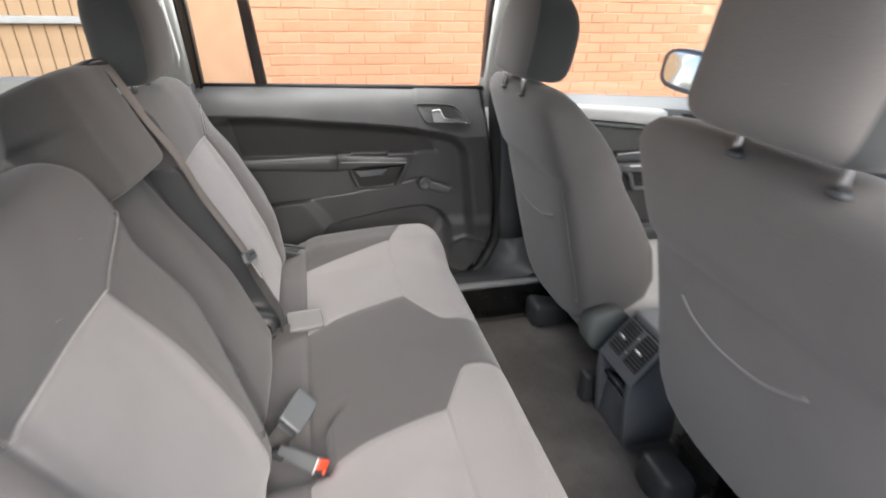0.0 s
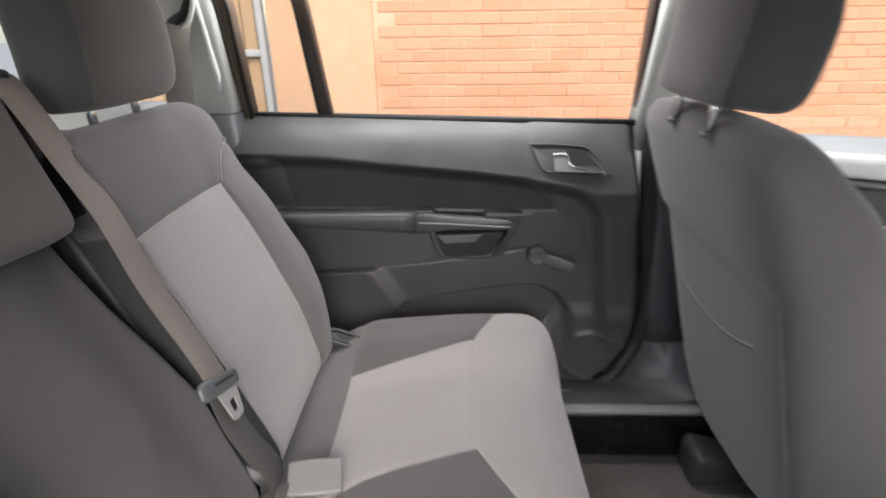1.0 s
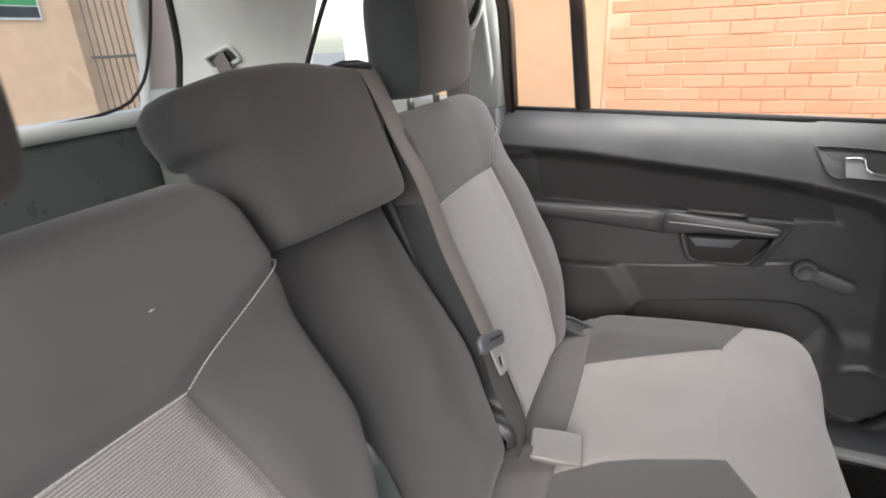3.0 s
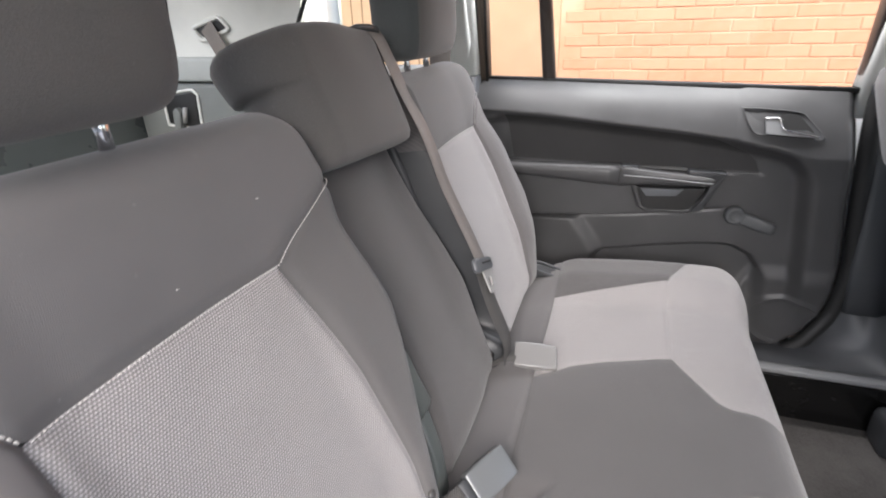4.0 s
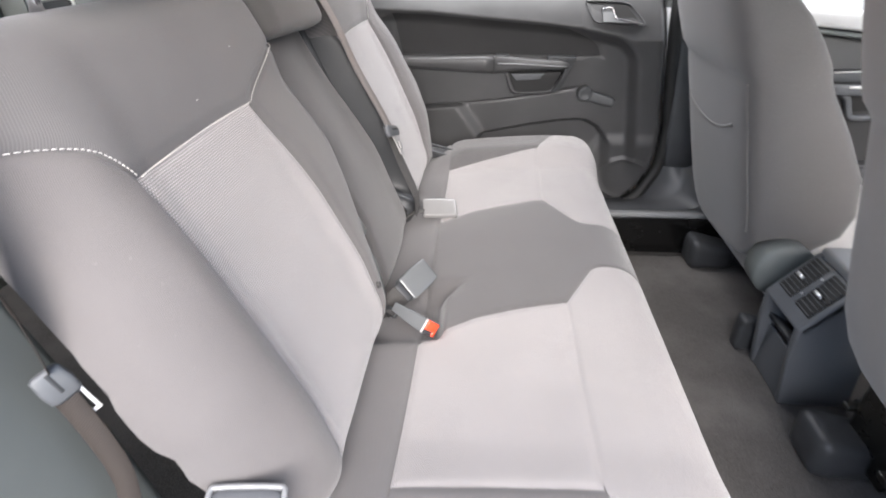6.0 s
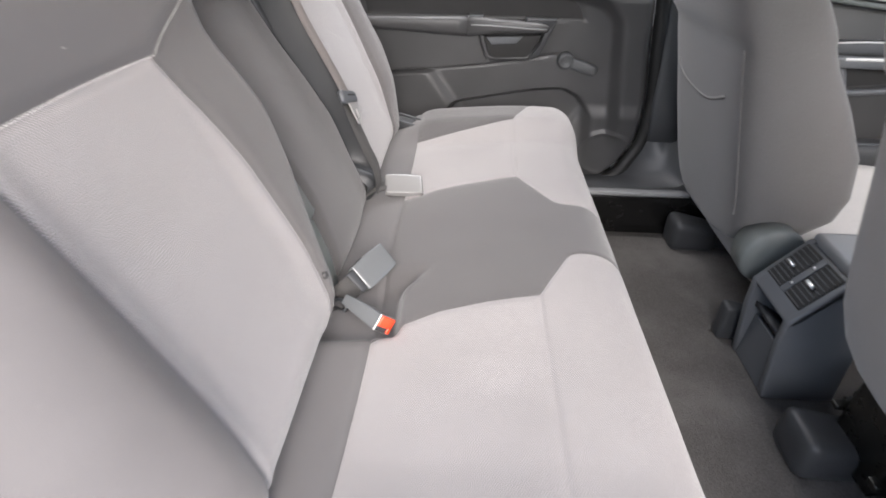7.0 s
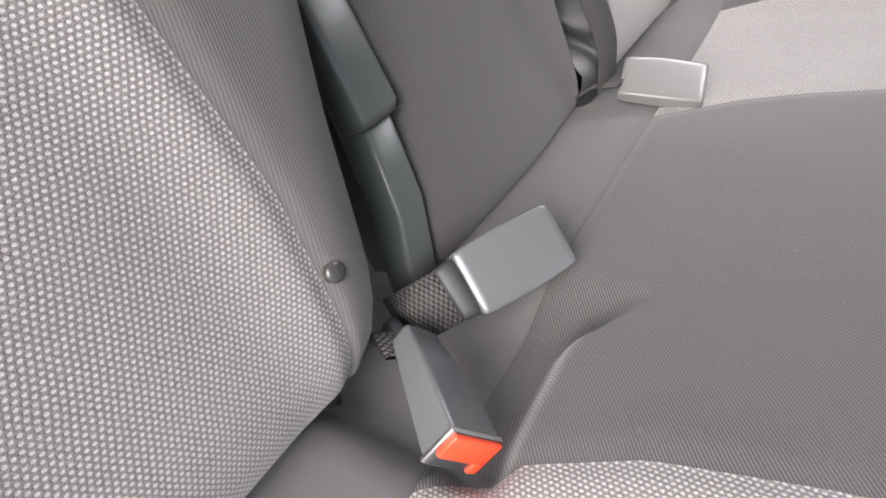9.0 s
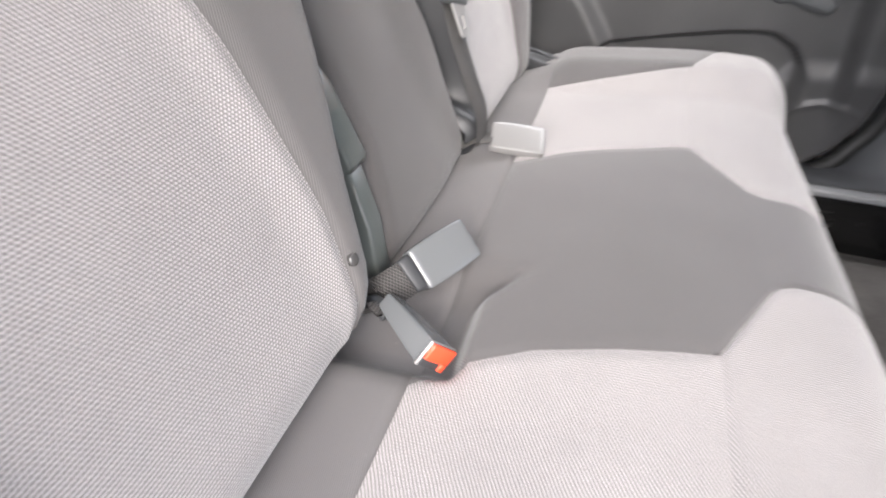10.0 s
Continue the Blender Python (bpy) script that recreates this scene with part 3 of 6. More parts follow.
strap(bm2, [FOOT + UP * k + OUT * o + Vector((0, 0.218, 0)) for k, o in ((0.598, -0.04), (0.590, -0.024), (0.56, -0.018), (0.50, -0.018), (0.44, -0.022))], [Vector((0, w, 0)) for w in (0.020, 0.026, 0.026, 0.022, 0.018)], 0.004)
part("belt_gap_fill", bm2, RUBBER, block, "black strip added to darken the gap behind the belt")
part("belt_exit", bm, PLASTIC, block, "black plastic belt slot")

# bench cushion
FRONT_R, FRONT_Q = 0.065, 0.172


def seat_lift(q, y, h):
    d = y - CY
    z = interp(q, (-0.24, -0.145, -0.05, 0.05, 0.13, 0.2), (0.752, 0.766, 0.775, 0.783, 0.785, 0.783))
    z += (0.034 if d > 0 else 0.010) * smoothstep(0.40, 0.50, abs(d)) * smoothstep(-0.23, -0.10, q)
    z -= 0.006 * math.exp(-(((abs(d) - 0.30) / 0.10) ** 2)) * smoothstep(0.14, 0.02, q)
    ridge = -0.113 + 0.75 * max(0.0, y + 0.093) + 0.10 * max(0.0, -0.15 - y)
    z -= 0.025 * smoothstep(ridge + 0.006, ridge - 0.011, q) * smoothstep(-0.20, -0.172, y) * smoothstep(-0.03, -0.10, y)
    z += 0.0012 * noise.noise((q * 12, y * 12, 5.0))
    edge = min(y + 0.575, 0.632 - y)
    h += round_off(edge, 0.05)
    if q <= FRONT_Q:
        return Vector((q, y, z + h))
    w = (q - FRONT_Q) / FRONT_R
    if w < math.pi / 2:
        return Vector((FRONT_Q + (FRONT_R + h) * math.sin(w), y, z - FRONT_R + (FRONT_R + h) * math.cos(w)))
    down = (w - math.pi / 2) * FRONT_R
    return Vector((FRONT_Q + FRONT_R + h - 0.12 * down, y, z - FRONT_R - down))


bm = bmesh.new()
loft(bm, [((-0.02, 0.03, 0.525), (0.16, 0, 0), (0, 0.55, 0), 12), ((-0.02, 0.03, 0.55), (0.17, 0, 0), (0, 0.57, 0), 12), ((-0.02, 0.03, 0.66), (0.195, 0, 0), (0, 0.585, 0), 12)], 60)
cushion = part("cushion", bm, TWILL_FRONT, bench, "grey cloth bench cushion with light dotted panels")
near_in = [(-0.145, -0.205), (-0.105, -0.172), (-0.057, -0.146), (0.01, -0.128), (0.085, -0.113)]
near_corner = [(0.085, -0.113), (0.112, -0.062), (0.139, -0.014), (0.155, -0.004), (0.45, 0.0)]
far_in = [(-0.145, 0.178), (-0.113, 0.200), (-0.085, 0.220), (-0.03, 0.242), (0.075, 0.27)]
far_corner = [(0.075, 0.27), (0.105, 0.215), (0.135, 0.165), (0.155, 0.155), (0.45, 0.15)]
Q_END = 0.45
part("rear_band", patch(bmesh.new(), [(-0.24, -0.575), (-0.145, -0.575)], [(-0.24, 0.632), (-0.145, 0.632)], [(-0.24, -0.575), (-0.24, 0.632)], [(-0.145, -0.575), (-0.145, 0.632)], 14, 90, seat_lift, "r"), TWILL, cushion)
part("seat_panel", patch(bmesh.new(), [(-0.145, -0.45), (0.083, -0.45)], near_in, [(-0.145, -0.45), (-0.145, -0.205)], [(0.083, -0.45), (0.085, -0.113)], 40, 40, seat_lift, "blrt", 0.0018), DOTS, cushion, "light grey dotted cloth panel")
part("side_bolster", patch(bmesh.new(), [(-0.145, -0.575), (0.14, -0.575)], [(-0.145, -0.45), (0.083, -0.45)], [(-0.145, -0.575), (-0.145, -0.45)], [(0.14, -0.575), (0.083, -0.45)], 30, 24, seat_lift, "rtl", 0.0018), TWILL, cushion)
part("front_panel", patch(bmesh.new(), [(0.14, -0.575), (Q_END, -0.575)], near_corner, [(0.14, -0.575), (0.083, -0.45), (0.085, -0.113)], [(Q_END, -0.575), (Q_END, 0.0)], 44, 44, seat_lift, "lt", 0.0018), DOTS, cushion, "light grey dotted cloth front panel")
part("middle_panel", patch(bmesh.new(), near_in + near_corner[1:], far_in + far_corner[1:], [(-0.145, -0.205), (-0.145, 0.178)], [(Q_END, 0.0), (Q_END, 0.15)], 70, 60, seat_lift, "lbt", 0.0018), TWILL_SEAT, cushion)
part("seat_panel", patch(bmesh.new(), far_in, [(-0.145, 0.455), (0.078, 0.51)], [(-0.145, 0.178), (-0.145, 0.455)], [(0.075, 0.27), (0.078, 0.51)], 40, 40, seat_lift, "blrt", 0.0018), DOTS, cushion, "light grey dotted cloth panel")
part("side_bolster", patch(bmesh.new(), [(-0.145, 0.455), (0.078, 0.51)], [(-0.145, 0.632), (0.14, 0.632)], [(-0.145, 0.455), (-0.145, 0.632)], [(0.078, 0.51), (0.14, 0.632)], 30, 24, seat_lift, "rbl", 0.0018), TWILL_SEAT, cushion)
part("front_panel", patch(bmesh.new(), far_corner, [(0.14, 0.632), (Q_END, 0.632)], [(0.075, 0.27), (0.078, 0.51), (0.14, 0.632)], [(Q_END, 0.15), (Q_END, 0.632)], 44, 44, seat_lift, "lb", 0.0018), DOTS, cushion, "light grey dotted cloth front panel")
part("seat_frame", new_box((-0.15, -0.50, 0.47), (0.10, 0.56, 0.53), 0.01), PLASTIC, bench, "black seat frame on the floor")


# ---------------------------------------------------------------- head restraints
def headrest(name, centre, half_w, half_h, half_d, tilt, label, group, post_gap, post_low, post_back=0.0):
    """A padded head restraint on two chrome posts, standing on its backrest."""
    ob = thing(name, label, "headrest", group, at=(centre[0], centre[1], post_low))
    lean = Euler((0, radians(-tilt), 0)).to_matrix()
    bm = bmesh.new()
    secs = []
    for k in range(25):
        w = -math.cos(math.pi * k / 24)
        if w < 0:
            e = (1 - abs(w) ** 7) ** (1 / 2.4)
            width, depth = half_w * (0.72 + 0.28 * e), half_d * (0.50 + 0.50 * e)
        else:
            e = (1 - w ** 2.2) ** 0.5
            width, depth = half_w * (0.30 + 0.70 * e), half_d * (0.25 + 0.75 * e)
        c = Vector(centre) + lean @ Vector((0.008 * (1 - w * w), 0, half_h * w))
        secs.append((c, Vector((0, width, 0)), lean @ Vector((depth, 0, 0)), 3.6))
    loft(bm, secs, 48)
    bm.faces.ensure_lookup_table()
    on_side = [k < 48 * 24 and abs(math.cos(2 * math.pi * (k % 48 + 0.5) / 48)) > 0.80 for k in range(len(bm.faces))]
    # near front headrest takes the lightened copy of the front cloth
    both = ((False, "pad", TWILL_REST if name == "rear_headrest" else TWILL_FRONT if centre[1] > 0 else TWILL_FRONT_LIT, ""), (True, "side_panel", TWILL_SIDE, "dark slate side cloth"))
    for keep, part_name, cloth, side_label in both:
        piece = bm.copy()
        piece.faces.ensure_lookup_table()
        bmesh.ops.delete(piece, geom=[f for f, k in zip(piece.faces, on_side) if k != keep], context="FACES")
        part(part_name, piece, cloth, ob, side_label)
    bm.free()
    for sgn in (-1, 1):
        top = Vector(centre) + lean @ Vector((post_back, sgn * post_gap, -half_h * 0.7))
        low = Vector((top.x + (top.z - post_low) * math.tan(radians(tilt)) * 0.8, top.y, post_low - 0.01))
        part("post", tube(bmesh.new(), [top, low], 0.0058, 14), CHROME, ob, "chrome post")
        bm = bmesh.new()
        loft(bm, [(Vector((low.x, low.y, post_low + z)), Vector((r, 0, 0)), Vector((0, r * 1.35, 0)), 3) for z, r in ((-0.008, 0.0085), (-0.004, 0.0085), (-0.0025, 0.0078), (-0.0025, 0.006))], 20)
        part("collar", bm, PLASTIC_GREY, ob, "dark plastic collar")
    return ob


headrest("rear_headrest", (-0.420, 0.388, 1.352), 0.111, 0.092, 0.054, 4, "dark grey cloth rear headrest on two posts", "rear headrests", 0.048, 1.232)
headrest("rear_headrest", (-0.420, -0.318, 1.352), 0.108, 0.090, 0.054, 4, "dark grey cloth rear headrest on two posts", "rear headrests", 0.052, 1.232)


# ---------------------------------------------------------------- front seats
def front_seat(name, yc, x_shift, z_shift, wide, low, rails, label):
    ob = thing(name, label, "car seat", "front seats", at=(0.75 + x_shift, yc, 0.42))
    def xb(z):
        return interp(z - z_shift, (0.55, 0.67, 0.85, 0.954, 1.02, 1.05, 1.066, 1.09, 1.17, 1.25), (0.545, 0.517, 0.468, 0.441, 0.424, 0.418, 0.404, 0.393, 0.366, 0.338)) + x_shift
    bm = bmesh.new()
    secs, seam = [], []
    for z, w, d, p in ((0.60, 0.11, 0.03, 4), (0.61, 0.155, 0.055, 4), (0.64, 0.185, 0.080, 4.5), (0.70, 0.203, 0.108, 5), (0.76, 0.207, 0.120, 5), (0.86, 0.206, 0.122, 5), (0.95, 0.200, 0.105, 5),
                       (1.02, 0.196, 0.088, 5), (1.045, 0.196, 0.083, 5), (1.056, 0.199, 0.083, 5), (1.066, 0.206, 0.088, 4.5), (1.085, 0.209, 0.088, 4.2), (1.12, 0.208, 0.082, 4.2), (1.16, 0.205, 0.072, 4.2), (1.20, 0.199, 0.058, 4), (1.222, 0.190, 0.047, 3.6), (1.237, 0.172, 0.034, 3.2), (1.245, 0.13, 0.018, 3)):
        zz = (z if z > 0.86 else 0.86 - (0.86 - z) * low) + z_shift
        c = Vector((xb(zz) + max(d, 0.055 if z > 1.1 else d), yc, zz))
        inner_w = interp(z, (0.70, 0.86, 1.085), (w, 0.2055, 0.209)) if 0.86 < z < 1.085 and yc > 0 else w
        c.y += (w - inner_w) / 2 * wide
        secs.append((c, Vector((0, (w + inner_w) / 2 * wide, 0)), Vector((d, 0, 0)), p + 0.6))
        if 0.65 < z < 1.05:
            seam.append((c.x - 0.905 * d, c.y - 0.862 * (w + inner_w) / 2 * wide, c.z))
    loft(bm, secs, 64)
    # near backrest gets the brighter light through its paler cloth colour
    part("backrest", bm, TWILL_FRONT if yc > 0 else TWILL_FRONT_LIT, ob)
    if yc > 0:
        part("side_seam", tube(bmesh.new(), smooth_line(seam, 40), 0.0028, 8), TWILL_FRONT, ob)
    # stitched map pocket across the back
    if yc > 0:
        line = smooth_line([(yc + 0.128, 0.962), (yc + 0.118, 0.944), (yc + 0.09, 0.930), (yc + 0.03, 0.922), (yc - 0.03, 0.923), (yc - 0.08, 0.934), (yc - 0.13, 0.953)], 40)
    else:
        line = smooth_line([(yc + 0.135, 1.028), (yc + 0.105, 1.002), (yc + 0.05, 0.986), (yc - 0.02, 0.990), (yc - 0.07, 1.010), (yc - 0.09, 1.024)], 40)
    part("pocket_hem", tube(bmesh.new(), [Vector((xb(z) + 0.002, y, z)) for y, z in line], 0.0036 if yc > 0 else 0.0042, 8), PIPING if yc > 0 else PIPING_PALE, ob, "pale pocket hem")
    # seat cushion and its base
    bm = bmesh.new()
    back = 0.0 if yc > 0 else 0.10
    loft(bm, [((0.86 + back + x_shift, yc, z), (a - 0.4 * back, 0, 0), (0, b, 0), 5) for z, a, b in ((0.52, 0.20, 0.20), (0.54, 0.24, 0.235), (0.62, 0.26, 0.245), (0.67, 0.25, 0.23), (0.685, 0.22, 0.20), (0.69, 0.12, 0.12))], 56)
    part("seat_cushion", bm, TWILL_LIGHT, ob, "light grey cloth cushion")
    part("seat_base", new_box((0.68 + x_shift, yc - 0.19, 0.50), (1.06 + x_shift, yc + 0.19, 0.56), 0.015), PLASTIC, ob)
    for y, half in rails:
        part("seat_rail", new_box((0.58 + x_shift, y - 0.018, 0.475), (1.12 + x_shift, y + 0.018, 0.51), 0.004), PLASTIC, ob)
        bm = new_box((0.520, y - half, 0.472), (0.640, y + half, 0.548), min(0.026, half * 0.7), segments=5)
        for v in bm.verts:
            v.co.z += 0.012 * smoothstep(0.58, 0.53, v.co.x) * smoothstep(0.50, 0.54, v.co.z) - 0.012 * smoothstep(0.58, 0.64, v.co.x) * smoothstep(0.50, 0.54, v.co.z)
        part("rail_cover", bm, PLASTIC, ob, "dark plastic rail end cover")
    if yc > 0:
        bm = bmesh.new()
        loft(bm, [((0.578, yc - w, 0.674), (r, 0, 0), (0, 0, r), 2.2) for w, r in ((0.19, 0.058), (0.236, 0.060), (0.243, 0.057), (0.246, 0.03))], 36)
        part("recliner_cover", bm, TRIM_GREEN, ob, "dark plastic recliner cover")
    else:
        rng_m = random.Random(11)
        bm = bmesh.new()
        for k in range(64):
            x, z = 0.57 + rng_m.uniform(0, 0.22), 0.49 + rng_m.uniform(0, 0.23)
            y = rng_m.uniform(-0.36, -0.10)
            box(bm, (x, y, z), (x + rng_m.uniform(0.01, 0.05), y + rng_m.uniform(0.01, 0.06), z + rng_m.uniform(0.006, 0.022)), 0.002)
        box(bm, (0.66, -0.50, 0.49), (0.70, -0.10, 0.70), 0.004)
        box(bm, (0.60, -0.22, 0.50), (0.66, -0.11, 0.66), 0.006)
        tagged(part("seat_mechanism", bm, CHROME_DARK, ob, "dark oily metal seat mechanism"), kind="stuff")
    return ob


far_front = front_seat("car_seat", 0.41, 0.0, 0.0, 1.0, 0.80, ((0.520, 0.042), (0.165, 0.018)), "dark grey cloth front passenger seat seen from behind")
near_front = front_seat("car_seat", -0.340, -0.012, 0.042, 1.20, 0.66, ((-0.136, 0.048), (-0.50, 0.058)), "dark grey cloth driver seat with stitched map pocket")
headrest("front_headrest", (0.395, 0.390, 1.346), 0.118, 0.090, 0.062, -7, "dark grey cloth front headrest on two chrome posts", "front headrests", 0.055, 1.230, -0.026)
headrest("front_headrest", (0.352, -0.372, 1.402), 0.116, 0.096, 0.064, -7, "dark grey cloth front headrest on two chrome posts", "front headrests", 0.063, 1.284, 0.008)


# ---------------------------------------------------------------- car body: floor, sides, roof
floor = single("floor", new_box((-1.45, -0.62, 0.41), (1.7, 0.68, 0.47), 0.0), CARPET, "charcoal carpeted car floor", "floor", kind="structure", smooth=False)
mat_bm = prism(bmesh.new(), [(0.25, -0.45), (0.515, -0.45), (0.515, 0.175), (0.66, 0.175), (0.66, 0.545), (0.25, 0.545)], 2, 0.471, 0.4745, 0.001)
single("floor_mat", mat_bm, MAT, "grey carpet mat on the rear floor", "floor mat", smooth=False)

ROOF_Z = 1.58
bm = bmesh.new()
grid_mesh(bm, [[(x, CY + y, ROOF_Z + 0.03 * (1 - (y / 0.62) ** 2) - 0.04 * smoothstep(0.9, 1.6, x)) for y in np.linspace(-0.62, 0.62, 16)] for x in np.linspace(-1.5, 1.6, 30)])
single("ceiling", bm, HEADLINER, "pale felt headliner of the car roof", "ceiling", kind="structure")
bm = bmesh.new()
grid_mesh(bm, [[(x, CY + y, ROOF_Z + 0.03 + 0.03 * (1 - (y / 0.7) ** 2) - 0.04 * smoothstep(0.9, 1.6, x)) for y in np.linspace(-0.7, 0.7, 16)] for x in np.linspace(-1.55, 1.65, 30)])
single("car_roof", bm, BODY, "silver painted car roof panel", "car roof", kind="structure")

BELT_Z = 1.19
# far side below the windows, outside the doors
single("far_side_panel", prism(bmesh.new(), [(-1.5, 0.25), (1.7, 0.25), (1.7, 1.01), (0.75, 1.09), (0.50, 1.115), (0.45, BELT_Z - 0.05), (-1.5, BELT_Z - 0.05)], 1, 0.83, 0.87, 0.01), BODY, "silver painted outer side of the car", "car body", kind="structure")
single("near_side_panel_rear", new_box((-1.5, -0.80, 0.25), (-0.42, -0.76, 1.2), 0.01), BODY, "silver painted rear quarter of the car", "car body", kind="structure")
single("near_side_panel_front", new_box((0.50, -0.80, 0.25), (1.7, -0.76, 1.2), 0.01), BODY, "silver painted front door of the car", "car body", kind="structure")
single("near_trim_rear", new_box((-1.4, -0.68, 0.45), (-0.42, -0.60, 1.2), 0.02), HINGE, "green-grey plastic side trim", "trim", kind="structure")
single("near_trim_front", new_box((0.52, -0.68, 0.38), (1.7, -0.62, 1.15), 0.02), DOOR, "charcoal front door inner panel", "trim", kind="structure")


# wheel arch trim beside the near backrest
single("wheel_arch_trim", prism(bmesh.new(), [(-1.2, 0.47), (-0.365, 0.47), (-0.372, 0.60), (-0.392, 0.75), (-0.425, 0.92), (-0.47, 1.08), (-0.50, 1.19), (-1.2, 1.19)], 1, -0.605, -0.47, 0.012), TRIM_GREEN, "green-grey plastic wheel arch trim beside the seat", "trim", kind="structure")


def pillar(name, pts, mat, label, thick=0.07):
    """An upright pillar along a leaning line; half widths along the car."""
    bm = bmesh.new()
    loft(bm, [(Vector(p), Vector((w, 0, 0)), Vector((0, thick / 2, 0)), 6) for p, w in pts], 32)
    return single(name, bm, mat, label, "pillar", kind="structure")


pillar("far_b_pillar_upper", [((0.435, 0.745, 1.12), 0.045), ((0.44, 0.72, 1.35), 0.042), ((0.45, 0.64, 1.62), 0.045)], TRIM_LIGHT, "pale grey upper B pillar trim")
pillar("far_b_pillar_lower", [((0.51, 0.71, 0.70), 0.045), ((0.50, 0.71, 0.80), 0.046), ((0.49, 0.72, 1.0), 0.044), ((0.47, 0.735, 1.16), 0.04)], DOOR_LOW, "charcoal lower B pillar trim")
pillar("far_c_pillar", [((-0.43, 0.735, 0.9), 0.045), ((-0.425, 0.732, 1.196), 0.040)], DOOR_LOW, "charcoal lower C pillar trim beside the rear seat")
cp = thing("far_c_pillar_upper", "pale grey upper C pillar trim with a belt slot", "pillar", kind="structure", at=(-0.43, 0.73, 1.22))
part("pillar_trim", loft(bmesh.new(), [(Vector(p), Vector((w, 0, 0)), Vector((0, 0.03, 0)), 6) for p, w in (((-0.432, 0.735, 1.198), 0.045), ((-0.445, 0.715, 1.42), 0.054), ((-0.465, 0.635, 1.62), 0.07))], 32), TRIM_LIGHT, cp)
part("pillar_ridge", tube(bmesh.new(), [(-0.408, 0.704, 1.24), (-0.404, 0.700, 1.27), (-0.418, 0.686, 1.42), (-0.43, 0.65, 1.55)], 0.006, 8), TRIM_LIGHT, cp)
part("belt_slot", prism(bmesh.new(), [(-0.468, 1.352), (-0.452, 1.350), (-0.430, 1.372), (-0.418, 1.405), (-0.424, 1.408), (-0.440, 1.380), (-0.466, 1.366)], 1, 0.672, 0.69, 0.002), RUBBER, cp, "black belt slot")
part("belt_bezel", tube(bmesh.new(), smooth_line([(-0.480, 0.676, 1.348), (-0.452, 0.674, 1.342), (-0.424, 0.674, 1.368), (-0.410, 0.672, 1.41), (-0.416, 0.668, 1.46)], 20), 0.0045, 8), TRIM_LIGHT, cp)
part("webbing", strap(bmesh.new(), [Vector(p) for p in smooth_line([(-0.448, 0.676, 1.362), (-0.452, 0.660, 1.33), (-0.456, 0.650, 1.26), (-0.46, 0.640, 1.10)], 16)], [Vector((0.024, 0.004, 0.0))] * 17), BELT, cp, "grey seat belt hanging from the slot")
pillar("near_b_pillar", [((0.50, -0.70, 0.38), 0.06), ((0.47, -0.71, 1.1), 0.05), ((0.45, -0.58, 1.62), 0.045)], DOOR, "charcoal near B pillar")
pillar("near_c_pillar", [((-0.48, -0.69, 0.38), 0.06), ((-0.47, -0.70, 1.2), 0.06), ((-0.50, -0.58, 1.62), 0.06)], TRIM_LIGHT, "pale grey near C pillar")

# pillar foot: the trim sweeps round the door's lower corner down on to the sill
foot_in = smooth_line([(0.452, 0.80), (0.456, 0.72), (0.444, 0.662), (0.420, 0.625), (0.384, 0.602), (0.33, 0.594), (0.20, 0.592)], 40)
foot_out = smooth_line([(0.535, 0.80), (0.540, 0.73), (0.552, 0.68), (0.560, 0.645), (0.558, 0.622), (0.50, 0.606), (0.20, 0.600)], 40)
bm = bmesh.new()
grid_mesh(bm, [[(p[0] + (q[0] - p[0]) * k, 0.700 - 0.014 * math.sin(math.pi * min(1, k * 1.6)) - 0.112 * k ** 1.5 * smoothstep(0.74, 0.63, p[1] + (q[1] - p[1]) * k), p[1] + (q[1] - p[1]) * k - 0.02 * (1 - k) * smoothstep(0.0, 0.12, -k + 0.06)) for k in np.linspace(0, 1, 16)] for p, q in zip(foot_in, foot_out)])
single("far_b_pillar_foot", bm, DOOR_LOW, "slate plastic pillar foot sweeping on to the sill", "trim", kind="structure")

# sill of the far doors
sill = thing("door_sill", "charcoal plastic door sill with bright scuff strip", "door sill", kind="structure", at=(0.3, 0.62, 0.4))
part("sill_lip", new_box((-0.40, 0.568, 0.556), (0.80, 0.580, 0.5855), 0.003), SILL_BLACK, sill, "glossy black sill lip")
part("sill_body", prism(bmesh.new(), [(0.575, 0.44), (0.575, 0.585), (0.66, 0.59), (0.69, 0.55), (0.70, 0.44)], 0, -0.40, 1.3), SILL_BLACK, sill, smooth=False)
part("scuff_strip", new_box((-0.10, 0.568, 0.586), (0.575, 0.640, 0.599), 0.005, segments=3), SATIN_GREY, sill, "grey scuff strip")

# ---------------------------------------------------------------- far rear door
door = thing("rear_door", "closed rear car door with charcoal plastic inner panel", "car door", at=(0.0, 0.72, 0.56))


def door_y(x):
    return 0.690 - 0.055 * (x - 0.2) * 0.9


def rail_low(x):
    """Lower edge of the padded top rail."""
    return interp(x, (-0.42, -0.33, -0.21, -0.11, -0.01, 0.087, 0.181, 0.256, 0.32), (1.117, 1.117, 1.113, 1.104, 1.096, 1.088, 1.077, 1.062, 1.046))


def field(x, z):
    """How far a place of the door lies inside the sunk field under the rail, which turns down along the door's front edge."""
    a, b, r = rail_low(x) - z, interp(z, (0.55, 0.757, 0.865, 0.975, 1.04), (0.385, 0.368, 0.356, 0.342, 0.330)) - x, 0.055
    if a < r and b < r:
        return r - math.hypot(r - a, r - b)
    return min(a, b)


